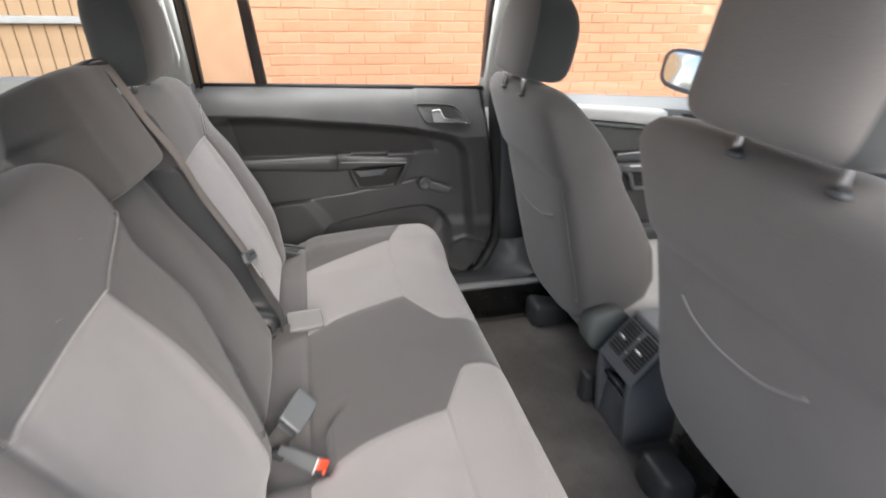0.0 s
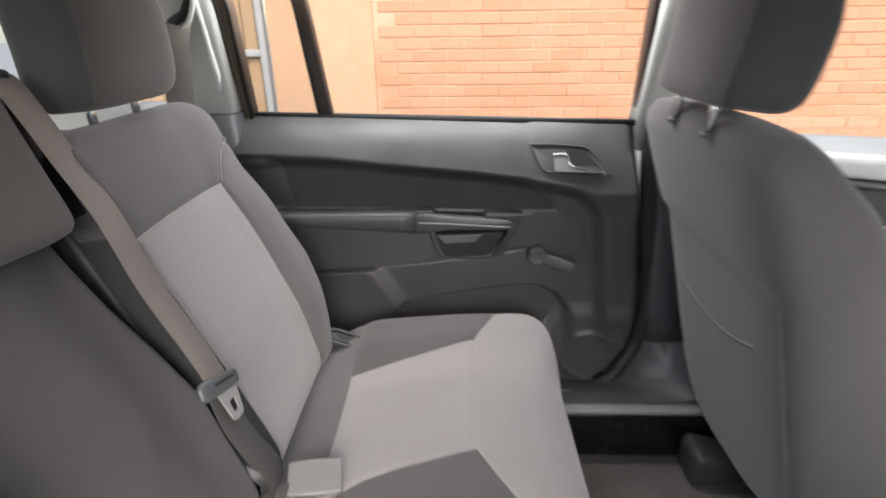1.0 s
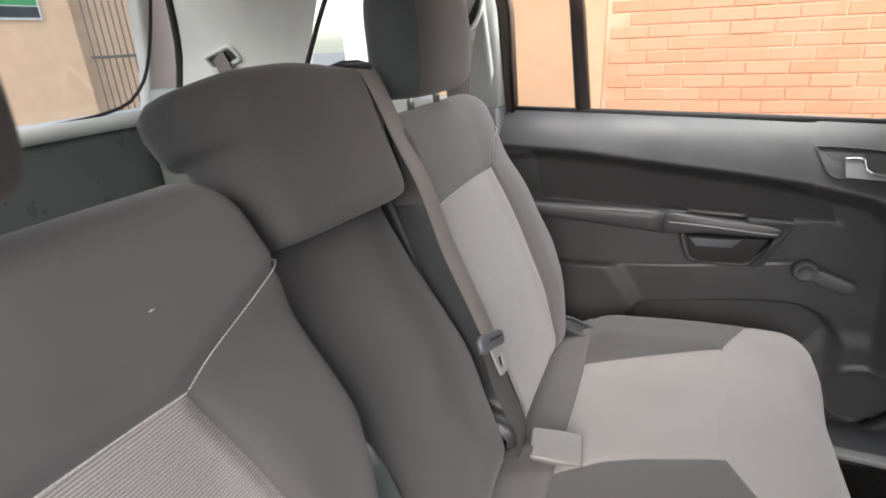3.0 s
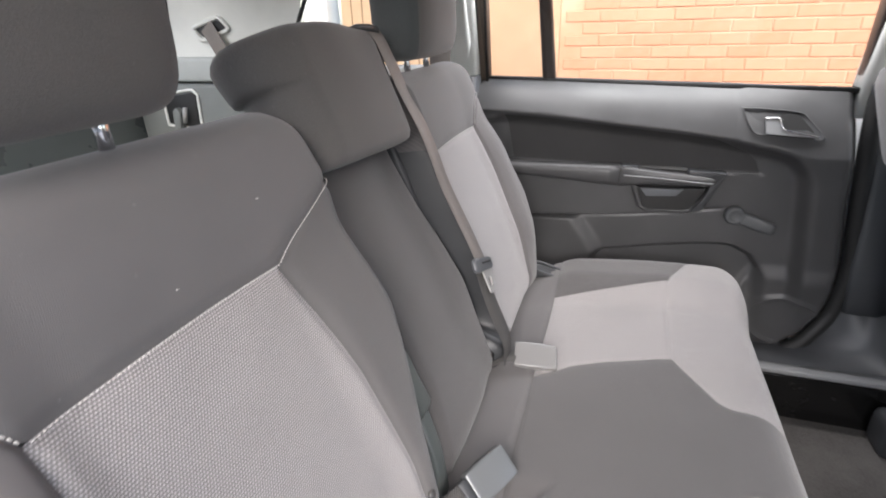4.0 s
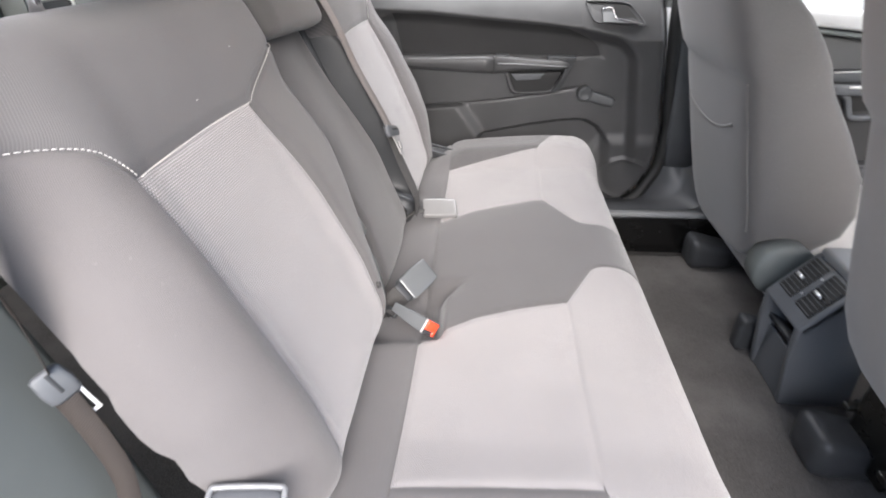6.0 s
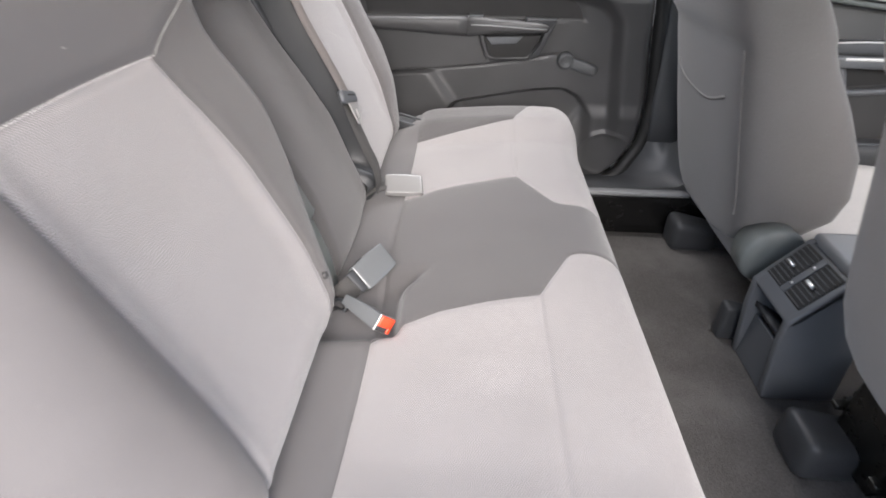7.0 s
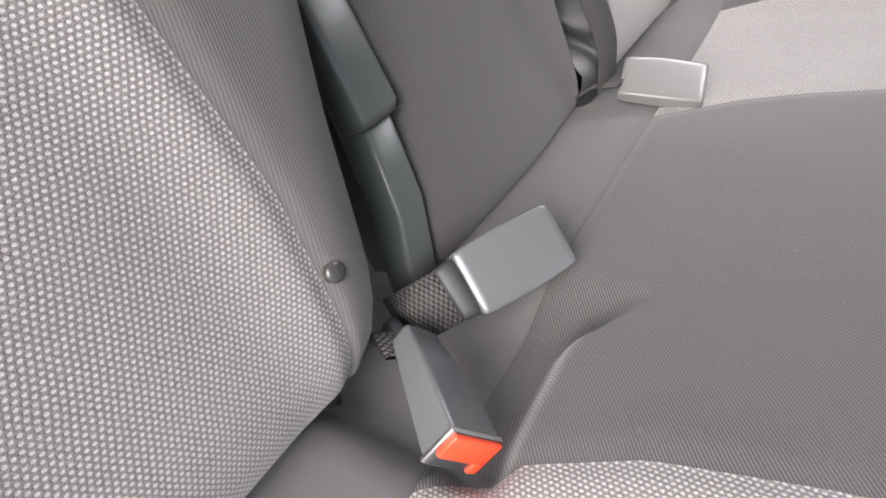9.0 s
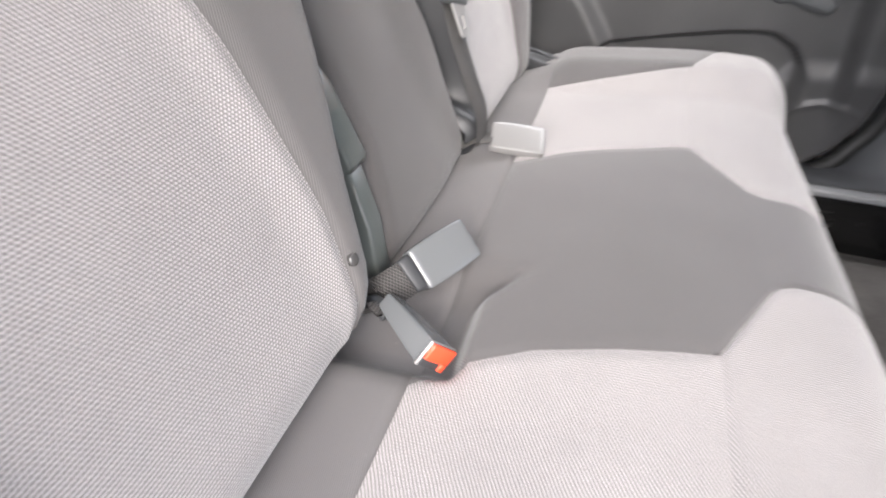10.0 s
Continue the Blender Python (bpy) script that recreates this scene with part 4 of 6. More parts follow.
def door_in(x, z):
    """How far the door's inner panel stands in from its base plane."""
    d = field(x, z)
    # padded rail over the field, rounded over towards the glass
    low_r = rail_low(x) + 0.004
    t = min(1.0, max(0.0, (z - low_r) / (1.1865 - low_r)))
    rail = interp(z, (0.90, 1.05), (0.030, 0.034)) - 0.078 * (0.72 * t + 0.28 * t ** 3)
    k = smoothstep(0.030, -0.006, d) * smoothstep(0.64, 0.80, z)
    h = k * rail
    # rear end of the field
    h += 0.020 * smoothstep(-0.305, -0.352, x + (1.1 - z) * 0.12) * smoothstep(0.0, 0.02, d) * smoothstep(0.99, 1.0, z)
    # cloth insert, a little sunk
    front = interp(z, (1.0, 1.008, 1.031, 1.045, 1.06), (0.249, 0.247, 0.236, 0.219, 0.19))
    h -= 0.004 * smoothstep(1.003, 1.008, z) * smoothstep(front, front - 0.005, x)
    h -= 0.0025 * math.exp(-(((x - front) / 0.0035) ** 2)) * smoothstep(0.996, 1.002, z) * smoothstep(1.055, 1.045, z)
    # shelf under the insert, running into the armrest
    low = interp(x, (-0.42, -0.236, -0.112, -0.004, 0.099, 0.197), (0.865, 0.869, 0.879, 0.891, 0.908, 0.926))
    shelf = smoothstep(low - 0.005, low + 0.003, z) * smoothstep(1.000, 0.994, z) * smoothstep(0.215, 0.12, x)
    h += (0.024 - 0.012 * smoothstep(-0.1, 0.17, x)) * shelf
    h -= 0.003 * math.exp(-(((z - low + 0.004) / 0.0040) ** 2)) * smoothstep(0.205, 0.15, x)
    # lower swoosh: a sunk band under a curved overhang
    top_z = interp(x, (-0.09, -0.068, 0.052, 0.145, 0.20, 0.225, 0.259, 0.285, 0.30), (0.765, 0.786, 0.812, 0.829, 0.835, 0.833, 0.816, 0.785, 0.76))
    band = smoothstep(top_z + 0.003, top_z - 0.010, z) * smoothstep(top_z - 0.20, top_z - 0.03, z)
    h -= 0.022 * band * smoothstep(-0.092, -0.075, x) * smoothstep(0.31, 0.27, x)
    # block at the rear under the shelf
    edge = x - interp(z, (0.70, 0.772, 0.821, 0.875), (-0.030, -0.068, -0.100, -0.140))
    h += 0.015 * smoothstep(0.026, -0.020, edge) * smoothstep(low - 0.001, low - 0.016, z)
    # pocket under a curved lip, with the speaker in it
    lip = interp(x, (0.16, 0.20, 0.225, 0.25, 0.258, 0.268, 0.285, 0.36, 0.44), (0.700, 0.705, 0.710, 0.727, 0.745, 0.765, 0.776, 0.783, 0.787))
    h += 0.008 * smoothstep(lip + 0.024, lip - 0.022, z) * smoothstep(0.15, 0.22, x)
    r = math.hypot((x - 0.352) / 0.080, (z - 0.662) / 0.066)
    h += 0.004 * smoothstep(1.10, 0.90, r) - 0.002 * smoothstep(0.88, 0.76, r)
    # edges fall away to the door's rim
    h -= 0.05 * smoothstep(0.0, 1.0, 1 - (front_cut(z) - x) / 0.032) ** 2
    h -= 0.03 * smoothstep(0.61, 0.565, z) ** 2
    return h


def front_cut(z):
    return interp(z, (0.565, 0.575, 0.60, 0.64, 0.70, 0.81, 0.95, 1.05, 1.125, 1.19), (0.25, 0.305, 0.372, 0.414, 0.438, 0.440, 0.420, 0.409, 0.402, 0.402))


bm = bmesh.new()
rows_d = []
for z in np.r_[np.linspace(0.565, 0.98, 190), np.linspace(0.983, 1.012, 14), np.linspace(1.016, 1.13, 40), np.linspace(1.133, 1.1865, 26)]:
    hi = front_cut(z)
    rows_d.append([Vector((x, door_y(x) - door_in(x, z), z - 0.018 * x * smoothstep(1.10, 1.186, z))) for x in np.linspace(-0.42, hi, 150)])
grid_mesh(bm, rows_d)
part("inner_panel", bm, DOOR, door)
# dark cloth of the insert, just proud of the panel
bm = bmesh.new()
top_l = [(x, rail_low(x) - 0.004) for x in np.linspace(-0.312, 0.150, 40)] + [(0.19, 1.058), (0.216, 1.045)]
patch(bm, [(-0.292, 1.006), (0.243, 1.007)], top_l, [(-0.292, 1.006), (-0.312, top_l[0][1])], [(0.243, 1.007), (0.233, 1.030), (0.216, 1.045)], 70, 24, lambda x, z, h: Vector((x, door_y(x) - door_in(x, z) - 0.002, z)))
part("insert", bm, DOOR_DARK, door, "dark cloth door insert")
# core behind, and outer skin
part("door_core", prism(bmesh.new(), [(-0.42, 0.765), (0.40, 0.745), (0.40, 0.80), (-0.42, 0.82)], 2, 0.56, 1.145), DOOR, door, smooth=False)


def on_door(x, z, off=0.0):
    return Vector((x, door_y(x) - door_in(x, z) - off, z))


# armrest with pull handle
bm = bmesh.new()
secs = []
for k, x in enumerate(np.linspace(-0.36, -0.04, 12)):
    c = Vector((x, door_y(x) - 0.031, interp(x, (-0.36, -0.04), (0.9915, 0.9880))))
    secs.append((c, Vector((0, 0.022, 0)), Vector((0, 0, interp(x, (-0.36, -0.28, -0.04), (0.013, 0.0145, 0.0235)))), 3.0))
loft(bm, secs, 28)
armrest = part("armrest", bm, DOOR, door)
bm = bmesh.new()
secs = []
for x, yy, hh, zz in ((-0.045, 0.033, 0.0235, 0.988), (-0.034, 0.038, 0.0228, 0.9885), (0.0, 0.044, 0.0190, 0.9905), (0.03, 0.046, 0.0150, 0.9925), (0.08, 0.046, 0.0130, 0.9920), (0.130, 0.044, 0.0115, 0.9905), (0.150, 0.040, 0.0100, 0.9895), (0.160, 0.034, 0.007, 0.9895)):
    secs.append((Vector((x, door_y(x) - yy, zz)), Vector((0, 0.013, 0)), Vector((0, 0, hh)), 3.2))
loft(bm, secs, 28)
pull = part("pull_handle", bm, DOOR, door, "dark grey plastic pull handle")
part("handle_strip", tube(bmesh.new(), [(x, door_y(x) - 0.0595, 0.9945 - 0.005 * smoothstep(0.0, 0.15, x)) for x in np.linspace(-0.03, 0.150, 10)], 0.0014, 8), SATIN_GREY, pull, "paler edge strip")
# the hollow's shade is put in as a black block under the handle
bm = bmesh.new()
prism(bm, [(0.002, 0.968), (0.140, 0.972), (0.118, 0.926), (0.105, 0.920), (0.030, 0.917), (0.018, 0.923)], 1, 0.652, 0.668, 0.002)
part("grip_cup", bm, RUBBER, door, "grip cup coloured black for its shaded hollow")
bm = bmesh.new()
tube(bm, [(x, door_y(x) - 0.036, z) for x, z in smooth_line([(-0.004, 0.968), (0.010, 0.929), (0.024, 0.917), (0.10, 0.918), (0.118, 0.923), (0.142, 0.952), (0.158, 0.982)], 28)], 0.0065, 10)
part("grip_rim", bm, DOOR, door)
# shield beside the grip, flaring up to the cloth
bm = prism(bmesh.new(), [(0.150, 0.988), (0.176, 1.008), (0.168, 0.990), (0.140, 0.926), (0.120, 0.917), (0.116, 0.922), (0.138, 0.951)], 1, 0.644, 0.672, 0.002)
part("grip_shield", bm, PLASTIC, door, "black grip side")
part("grip_plate", prism(bmesh.new(), [(0.008, 0.968), (0.096, 0.971), (0.082, 0.955), (0.022, 0.951)], 1, 0.640, 0.650, 0.0015), PLASTIC_GREY, door, "grey plate inside the grip")
part("pull_mount", new_box((-0.036, 0.654, 0.998), (0.000, 0.680, 1.014), 0.003), PLASTIC, door)
part("pull_mount", prism(bmesh.new(), [(0.096, 0.990), (0.102, 1.012), (0.176, 1.010), (0.160, 0.988)], 1, 0.644, 0.672, 0.002), PLASTIC, door)

# door opener: a dark cup with a chrome lever
bm = bmesh.new()
out_l = smooth_line([(0.188, 1.139), (0.24, 1.138), (0.292, 1.133), (0.308, 1.122), (0.336, 1.091), (0.330, 1.084), (0.28, 1.087), (0.226, 1.091), (0.211, 1.096), (0.198, 1.117), (0.188, 1.139)], 60)[:-1]
rings = []
for k, off in ((1.02, -0.002), (1.03, 0.003), (1.0, 0.005), (0.965, 0.003), (0.93, 0.0015), (0.6, 0.001)):
    rings.append([bm.verts.new(Vector((0.262 + (x - 0.262) * k, door_y(x) - door_in(x, z) - off, 1.111 + (z - 1.111) * k))) for x, z in out_l])
for r, q in zip(rings, rings[1:]):
    for k in range(len(r)):
        bm.faces.new([r[k], r[(k + 1) % len(r)], q[(k + 1) % len(r)], q[k]])
bm.faces.new(rings[-1])
opener = part("opener_cup", bm, DOOR, door, "charcoal opener surround")
bm = bmesh.new()
hole = smooth_line([(0.257, 1.131), (0.290, 1.128), (0.301, 1.118), (0.318, 1.098), (0.312, 1.095), (0.272, 1.101), (0.262, 1.108), (0.257, 1.131)], 40)[:-1]
bm.faces.new([bm.verts.new(on_door(x, z, 0.0042)) for x, z in hole])
part("opener_hole", bm, RUBBER, opener, "black finger hollow")
bm = bmesh.new()
lever = [(0.2295, 1.123, 0.012), (0.2530, 1.124, 0.013), (0.2575, 1.113, 0.013), (0.265, 1.103, 0.012), (0.285, 1.098, 0.011), (0.327, 1.090, 0.009)]
tube(bm, [on_door(x, z, off) for x, z, off in smooth_line(lever, 30)], 0.0019, 8)
part("lever_edge", bm, CHROME, opener, "chrome lever edge")
bm = bmesh.new()
face = [(0.230, 1.122), (0.252, 1.123), (0.257, 1.112), (0.264, 1.102), (0.285, 1.096), (0.322, 1.090), (0.28, 1.0915), (0.233, 1.094)]
front_f = [bm.verts.new(on_door(x, z, 0.0105)) for x, z in face]
back_f = [bm.verts.new(on_door(x, z, 0.003)) for x, z in face]
bm.faces.new(front_f)
for k in range(len(face)):
    bm.faces.new([front_f[k], back_f[k], back_f[(k + 1) % len(face)], front_f[(k + 1) % len(face)]])
bmesh.ops.recalc_face_normals(bm, faces=bm.faces)
part("lever", bm, SATIN_GREY, opener, "satin metal door lever", False)

# window crank
crank = thing("window_crank", "dark grey plastic window winder on the door", "window crank", at=(0.207, 0.67, 0.9))
bm = bmesh.new()
c = on_door(0.213, 0.908)
loft(bm, [(c + Vector((0, -o, 0)), Vector((r, 0, 0)), Vector((0, 0, r)), 2) for o, r in ((-0.004, 0.021), (0.012, 0.021), (0.017, 0.018), (0.018, 0.013), (0.015, 0.011), (0.015, 0.002))], 28)
part("hub", bm, CRANK, crank)
a = Vector((0.076, 0, -0.021)).normalized()
up_c = Vector((0.021, 0, 0.076)).normalized()
bm = bmesh.new()
loft(bm, [(c + a * d + Vector((0, -o, 0)), up_c * w, Vector((0, t, 0)), 3) for d, w, t, o in ((0.012, 0.012, 0.005, 0.012), (0.02, 0.014, 0.006, 0.014), (0.045, 0.0145, 0.008, 0.018), (0.07, 0.0135, 0.010, 0.022), (0.08, 0.011, 0.009, 0.022), (0.083, 0.004, 0.004, 0.022))], 24)
part("arm", bm, CRANK, crank)

# speaker ring in the pocket
part("speaker_ring", tube(bmesh.new(), [on_door(0.352 + 0.072 * math.cos(w), 0.662 + 0.060 * math.sin(w), -0.0005) for w in np.linspace(0, 2 * math.pi, 48)], 0.0018, 6), DOOR, door)

# rubber seal round the door's front edge
seal_pts = smooth_line([(front_cut(z) + 0.020, 0.700, z) for z in np.linspace(1.19, 0.68, 12)] + [(0.428, 0.690, 0.645), (0.398, 0.682, 0.602), (0.345, 0.674, 0.574), (0.28, 0.670, 0.564), (0.10, 0.668, 0.560)], 60)
part("door_seal", tube(bmesh.new(), seal_pts, 0.017, 10), RUBBER, door, "black rubber door seal")
# window frame, mullion and glass
part("belt_seal", loft(bmesh.new(), [((x, door_y(x) + 0.044, 1.180 - 0.018 * x), (0, 0.008, 0), (0, 0, 0.0055), 5) for x in (-0.40, 0.0, 0.40)], 16), RUBBER, door, "black window seal")
part("window_frame", loft(bmesh.new(), [((0.404, 0.745, 1.160), (0.010, 0, 0), (0, 0.02, 0), 5), ((0.398, 0.708, 1.38), (0.011, 0, 0), (0, 0.02, 0), 5), ((0.392, 0.63, 1.60), (0.011, 0, 0), (0, 0.02, 0), 5)], 16), FRAME, door, "dark brown window frame")
part("window_frame", loft(bmesh.new(), [((-0.388, 0.772, 1.174), (0.022, 0, 0), (0, 0.02, 0), 5), ((-0.386, 0.73, 1.38), (0.020, 0, 0), (0, 0.02, 0), 5), ((-0.40, 0.64, 1.60), (0.022, 0, 0), (0, 0.02, 0), 5)], 16), FRAME_BROWN, door, "brown painted window frame")
for dx in (-0.006, 0.016):
    part("frame_seal", tube(bmesh.new(), [(-0.386 + dx, 0.750, 1.176), (-0.384 + dx, 0.708, 1.38), (-0.398 + dx, 0.618, 1.60)], 0.0035, 8), RUBBER, door, "black seal")
part("mullion", loft(bmesh.new(), [((-0.220, 0.766, 1.172), (0.0155, 0, 0), (0, 0.014, 0), 5), ((-0.234, 0.712, 1.38), (0.0140, 0, 0), (0, 0.014, 0), 5), ((-0.256, 0.635, 1.60), (0.0135, 0, 0), (0, 0.014, 0), 5)], 16), FRAME, door, "dark brown window mullion")
part("top_frame", new_box((-0.42, 0.615, 1.545), (0.42, 0.66, 1.59), 0.008), FRAME, door)


def pane(name, pts, mat, parent, label):
    bm = bmesh.new()
    bm.faces.new([bm.verts.new(p) for p in pts])
    bm.normal_update()
    bmesh.ops.solidify(bm, geom=bm.faces[:], thickness=0.004)
    ob = part(name, bm, mat, parent, label, smooth=False)
    ob.visible_shadow = False
    return ob


pane("window_glass", [(-0.22, 0.752, 1.15), (0.39, 0.740, 1.15), (0.40, 0.635, 1.57), (-0.257, 0.640, 1.57)], GLASS, door, "clear side window glass")
pane("quarter_glass", [(-0.37, 0.757, 1.15), (-0.222, 0.752, 1.15), (-0.257, 0.640, 1.57), (-0.388, 0.642, 1.57)], GLASS_TINT, door, "slightly tinted quarter glass")


# ---------------------------------------------------------------- front of the car
fdoor = thing("front_door", "closed front passenger door, upper trim coloured pale for sky light", "car door", at=(0.95, 0.72, 0.56))
part("inner_panel", new_box((0.56, 0.70, 0.56), (1.45, 0.80, 1.12), 0.02), DOOR, fdoor)
# sloping trim facing the sky; the skylight on it is in its pale colour
trim_bm = prism(bmesh.new(), [(0.668, 1.095), (0.780, 1.095), (0.780, 1.150), (0.735, 1.152), (0.700, 1.142), (0.676, 1.128), (0.668, 1.118)], 0, 0.53, 1.45, 0.004)
for v in trim_bm.verts:
    v.co.z -= 0.065 * max(0.0, v.co.x - 0.75)
part("upper_trim", trim_bm, SILL_SKY_LIT, fdoor, "sloping window sill trim coloured pale for sky light")
def on_front(x, z, y=0.655):
    return Vector((x, y, z))


bm = bmesh.new()
loft(bm, [(on_front(x, (t + b) / 2 + lean, 0.672), Vector((0, 0.020, 0)), Vector((0, 0, (t - b) / 2)), 3.0) for x, t, b, lean in ((0.53, 1.140, 1.104, 0), (0.717, 1.126, 1.084, 0), (0.85, 1.117, 1.070, 0), (0.955, 1.108, 1.058, 0), (0.975, 1.104, 1.058, 0))], 28)
part("silver_strip", bm, SATIN_PAINT, fdoor, "pale silver trim strip")
part("strip_rim", tube(bmesh.new(), [on_front(x, z, 0.662) for x, z in ((0.53, 1.098), (0.72, 1.076), (0.85, 1.060), (0.975, 1.046), (1.13, 1.034))], 0.006, 8), TRIM_GREEN, fdoor, "grey ridge under the strip")
part("opener_cup", prism(bmesh.new(), [(0.974, 1.108), (1.085, 1.100), (1.105, 1.090), (1.136, 1.046), (1.128, 1.040), (0.976, 1.052)], 1, 0.660, 0.70, 0.004), PLASTIC_GREY, fdoor, "slate opener surround")
part("opener_hole", prism(bmesh.new(), [(1.030, 1.094), (1.082, 1.090), (1.118, 1.054), (1.052, 1.064)], 1, 0.657, 0.662), RUBBER, fdoor, "black finger hollow", False)
part("handle_lever", prism(bmesh.new(), [(0.992, 1.092), (1.024, 1.090), (1.036, 1.074), (1.050, 1.066), (1.112, 1.056), (1.108, 1.050), (1.040, 1.054), (0.994, 1.060)], 1, 0.646, 0.657, 0.002), CHROME, fdoor, "chrome lever")
part("armrest", new_box((0.60, 0.630, 0.885), (0.845, 0.71, 0.945), 0.02, segments=4), DOOR, fdoor)
part("pull_mount", prism(bmesh.new(), [(0.828, 0.960), (0.840, 0.972), (0.972, 0.974), (0.995, 0.955), (0.99, 0.945), (0.84, 0.945)], 1, 0.668, 0.71, 0.002), DOOR_LOW, fdoor)
part("mount_edge", tube(bmesh.new(), [on_front(x, z, 0.667) for x, z in ((0.836, 0.970), (0.90, 0.973), (0.970, 0.974))], 0.0022, 6), SATIN_PAINT, fdoor, "pale edge line")
part("pull_handle", loft(bmesh.new(), [((x, 0.648 - 0.010 * k, z), (0, 0.014, 0), (0, 0, h), 4) for x, k, z, h in ((0.825, 0, 0.932, 0.014), (0.865, 1, 0.934, 0.013), (0.98, 1, 0.932, 0.013), (1.08, 0.6, 0.930, 0.014), (1.14, 0, 0.926, 0.016))], 24), PLASTIC_GREY, fdoor)
part("handle_strip", tube(bmesh.new(), [(x, 0.624, z) for x, z in ((0.86, 0.943), (0.95, 0.943), (1.05, 0.942), (1.13, 0.940))], 0.0035, 8), SATIN_PAINT, fdoor, "pale edge strip")
# black block again for the shade in the front door's grip
part("grip_cup", prism(bmesh.new(), [(0.890, 0.915), (1.030, 0.915), (1.020, 0.876), (0.912, 0.866)], 1, 0.672, 0.706), RUBBER, fdoor, "grip cup coloured black for its shaded hollow", False)
part("grip_rim", tube(bmesh.new(), smooth_line([(0.868, 0.660, 0.918), (0.884, 0.655, 0.905), (0.898, 0.652, 0.868), (0.915, 0.650, 0.858), (1.015, 0.650, 0.866), (1.030, 0.652, 0.878), (1.038, 0.655, 0.905), (1.06, 0.657, 0.914)], 30), 0.0085, 8), PLASTIC_GREY, fdoor)
part("door_pocket", new_box((0.60, 0.64, 0.58), (1.25, 0.72, 0.722), 0.03, segments=4), DOOR_LOW, fdoor)
part("pocket_edge", tube(bmesh.new(), [(x, 0.655, 0.722) for x in (0.62, 0.9, 1.22)], 0.004, 8), PLASTIC_GREY, fdoor)
part("window_frame", loft(bmesh.new(), [((1.350, 0.745, 1.10), (0.060, 0, 0), (0, 0.02, 0), 5), ((1.30, 0.735, 1.22), (0.036, 0, 0), (0, 0.02, 0), 5), ((1.22, 0.70, 1.38), (0.02, 0, 0), (0, 0.02, 0), 5), ((1.05, 0.63, 1.60), (0.02, 0, 0), (0, 0.02, 0), 5)], 16), PLASTIC, fdoor, "black window frame")
part("mirror_sail", prism(bmesh.new(), [(1.25, 1.115), (1.40, 1.105), (1.33, 1.26), (1.30, 1.26)], 1, 0.742, 0.756, 0.004), PLASTIC, fdoor, "black mirror base panel")
pane("window_glass", [(0.50, 0.750, 1.15), (1.30, 0.750, 1.11), (1.08, 0.635, 1.57), (0.50, 0.635, 1.57)], GLASS, fdoor, "clear front side window")

mirror = thing("wing_mirror", "silver wing mirror outside the front door", "wing mirror", at=(1.22, 0.89, 1.10))
m_m = pose(1.205, 0.905, 1.185, -4, 10, 10)
def on_mirror(x, y, z):
    return m_m @ Vector((x, y, z))
def mirror_ring(k, a, b, dy=0.0):
    r3 = m_m.to_3x3()
    return (on_mirror(k, dy, 0.0), r3 @ Vector((0, a, 0.012)), r3 @ Vector((0, 0, b)), 3.4)
part("housing", loft(bmesh.new(), [mirror_ring(0.006, 0.116, 0.070), mirror_ring(0.03, 0.122, 0.076), mirror_ring(0.07, 0.116, 0.072, -0.004), mirror_ring(0.11, 0.085, 0.052, -0.01), mirror_ring(0.125, 0.03, 0.02, -0.01)], 40), BODY, mirror)
part("rim", loft(bmesh.new(), [mirror_ring(0.02, 0.118, 0.073), mirror_ring(-0.004, 0.115, 0.069), mirror_ring(-0.002, 0.111, 0.065)], 40), PLASTIC_GREY, mirror, "dark grey inner rim")
part("mirror_glass", loft(bmesh.new(), [mirror_ring(-0.0028 - 0.004 * (1 - f * f), 0.110 * f, 0.064 * f) for f in (1.0, 0.85, 0.7, 0.55, 0.4, 0.25, 0.1)], 40), MIRROR, mirror, "slightly domed mirror glass")
part("arm", new_box((1.25, 0.752, 1.085), (1.33, 0.88, 1.125), 0.015), PLASTIC, mirror)

# dashboard and windscreen close the front
single("dashboard", new_box((1.35, -0.62, 0.6), (1.75, 0.68, 1.08), 0.05), PLASTIC_GREY, "dark plastic dashboard", "dashboard", kind="structure")
pane("windscreen", [(1.75, -0.60, 1.05), (1.75, 0.66, 1.05), (1.05, 0.60, 1.57), (1.05, -0.54, 1.57)], GLASS, None, "")
tagged(bpy.data.objects["windscreen"], "clear windscreen", "windscreen", kind="structure")
pillar("far_a_pillar", [((1.72, 0.70, 1.06), 0.05), ((1.36, 0.68, 1.33), 0.05), ((1.04, 0.62, 1.60), 0.05)], PLASTIC_GREY, "slate grey A pillar trim")
pillar("near_a_pillar", [((1.72, -0.64, 1.06), 0.05), ((1.36, -0.62, 1.33), 0.05), ((1.04, -0.56, 1.60), 0.05)], PLASTIC_GREY, "slate grey A pillar trim")

# centre console end with air vents over an open cubby
console = thing("centre_console", "dark slate plastic centre console with rear air vents", "car console", at=(0.6, 0.06, 0.47))
side = [(0.546, 0.472), (0.68, 0.472), (0.67, 0.60), (0.665, 0.750), (0.62, 0.756), (0.598, 0.746), (0.528, 0.658), (0.530, 0.60)]
part("side_wall", prism(bmesh.new(), side, 1, -0.008, 0.008, 0.004), PLASTIC_GREY, console)
part("side_wall", prism(bmesh.new(), side, 1, 0.112, 0.128, 0.004), PLASTIC_GREY, console)
# paler plastic on the top cover stands for the sky reflected in it
part("top_cover", new_box((0.604, -0.008, 0.738), (0.86, 0.130, 0.762), 0.010, segments=4), SATIN_GREY, console)
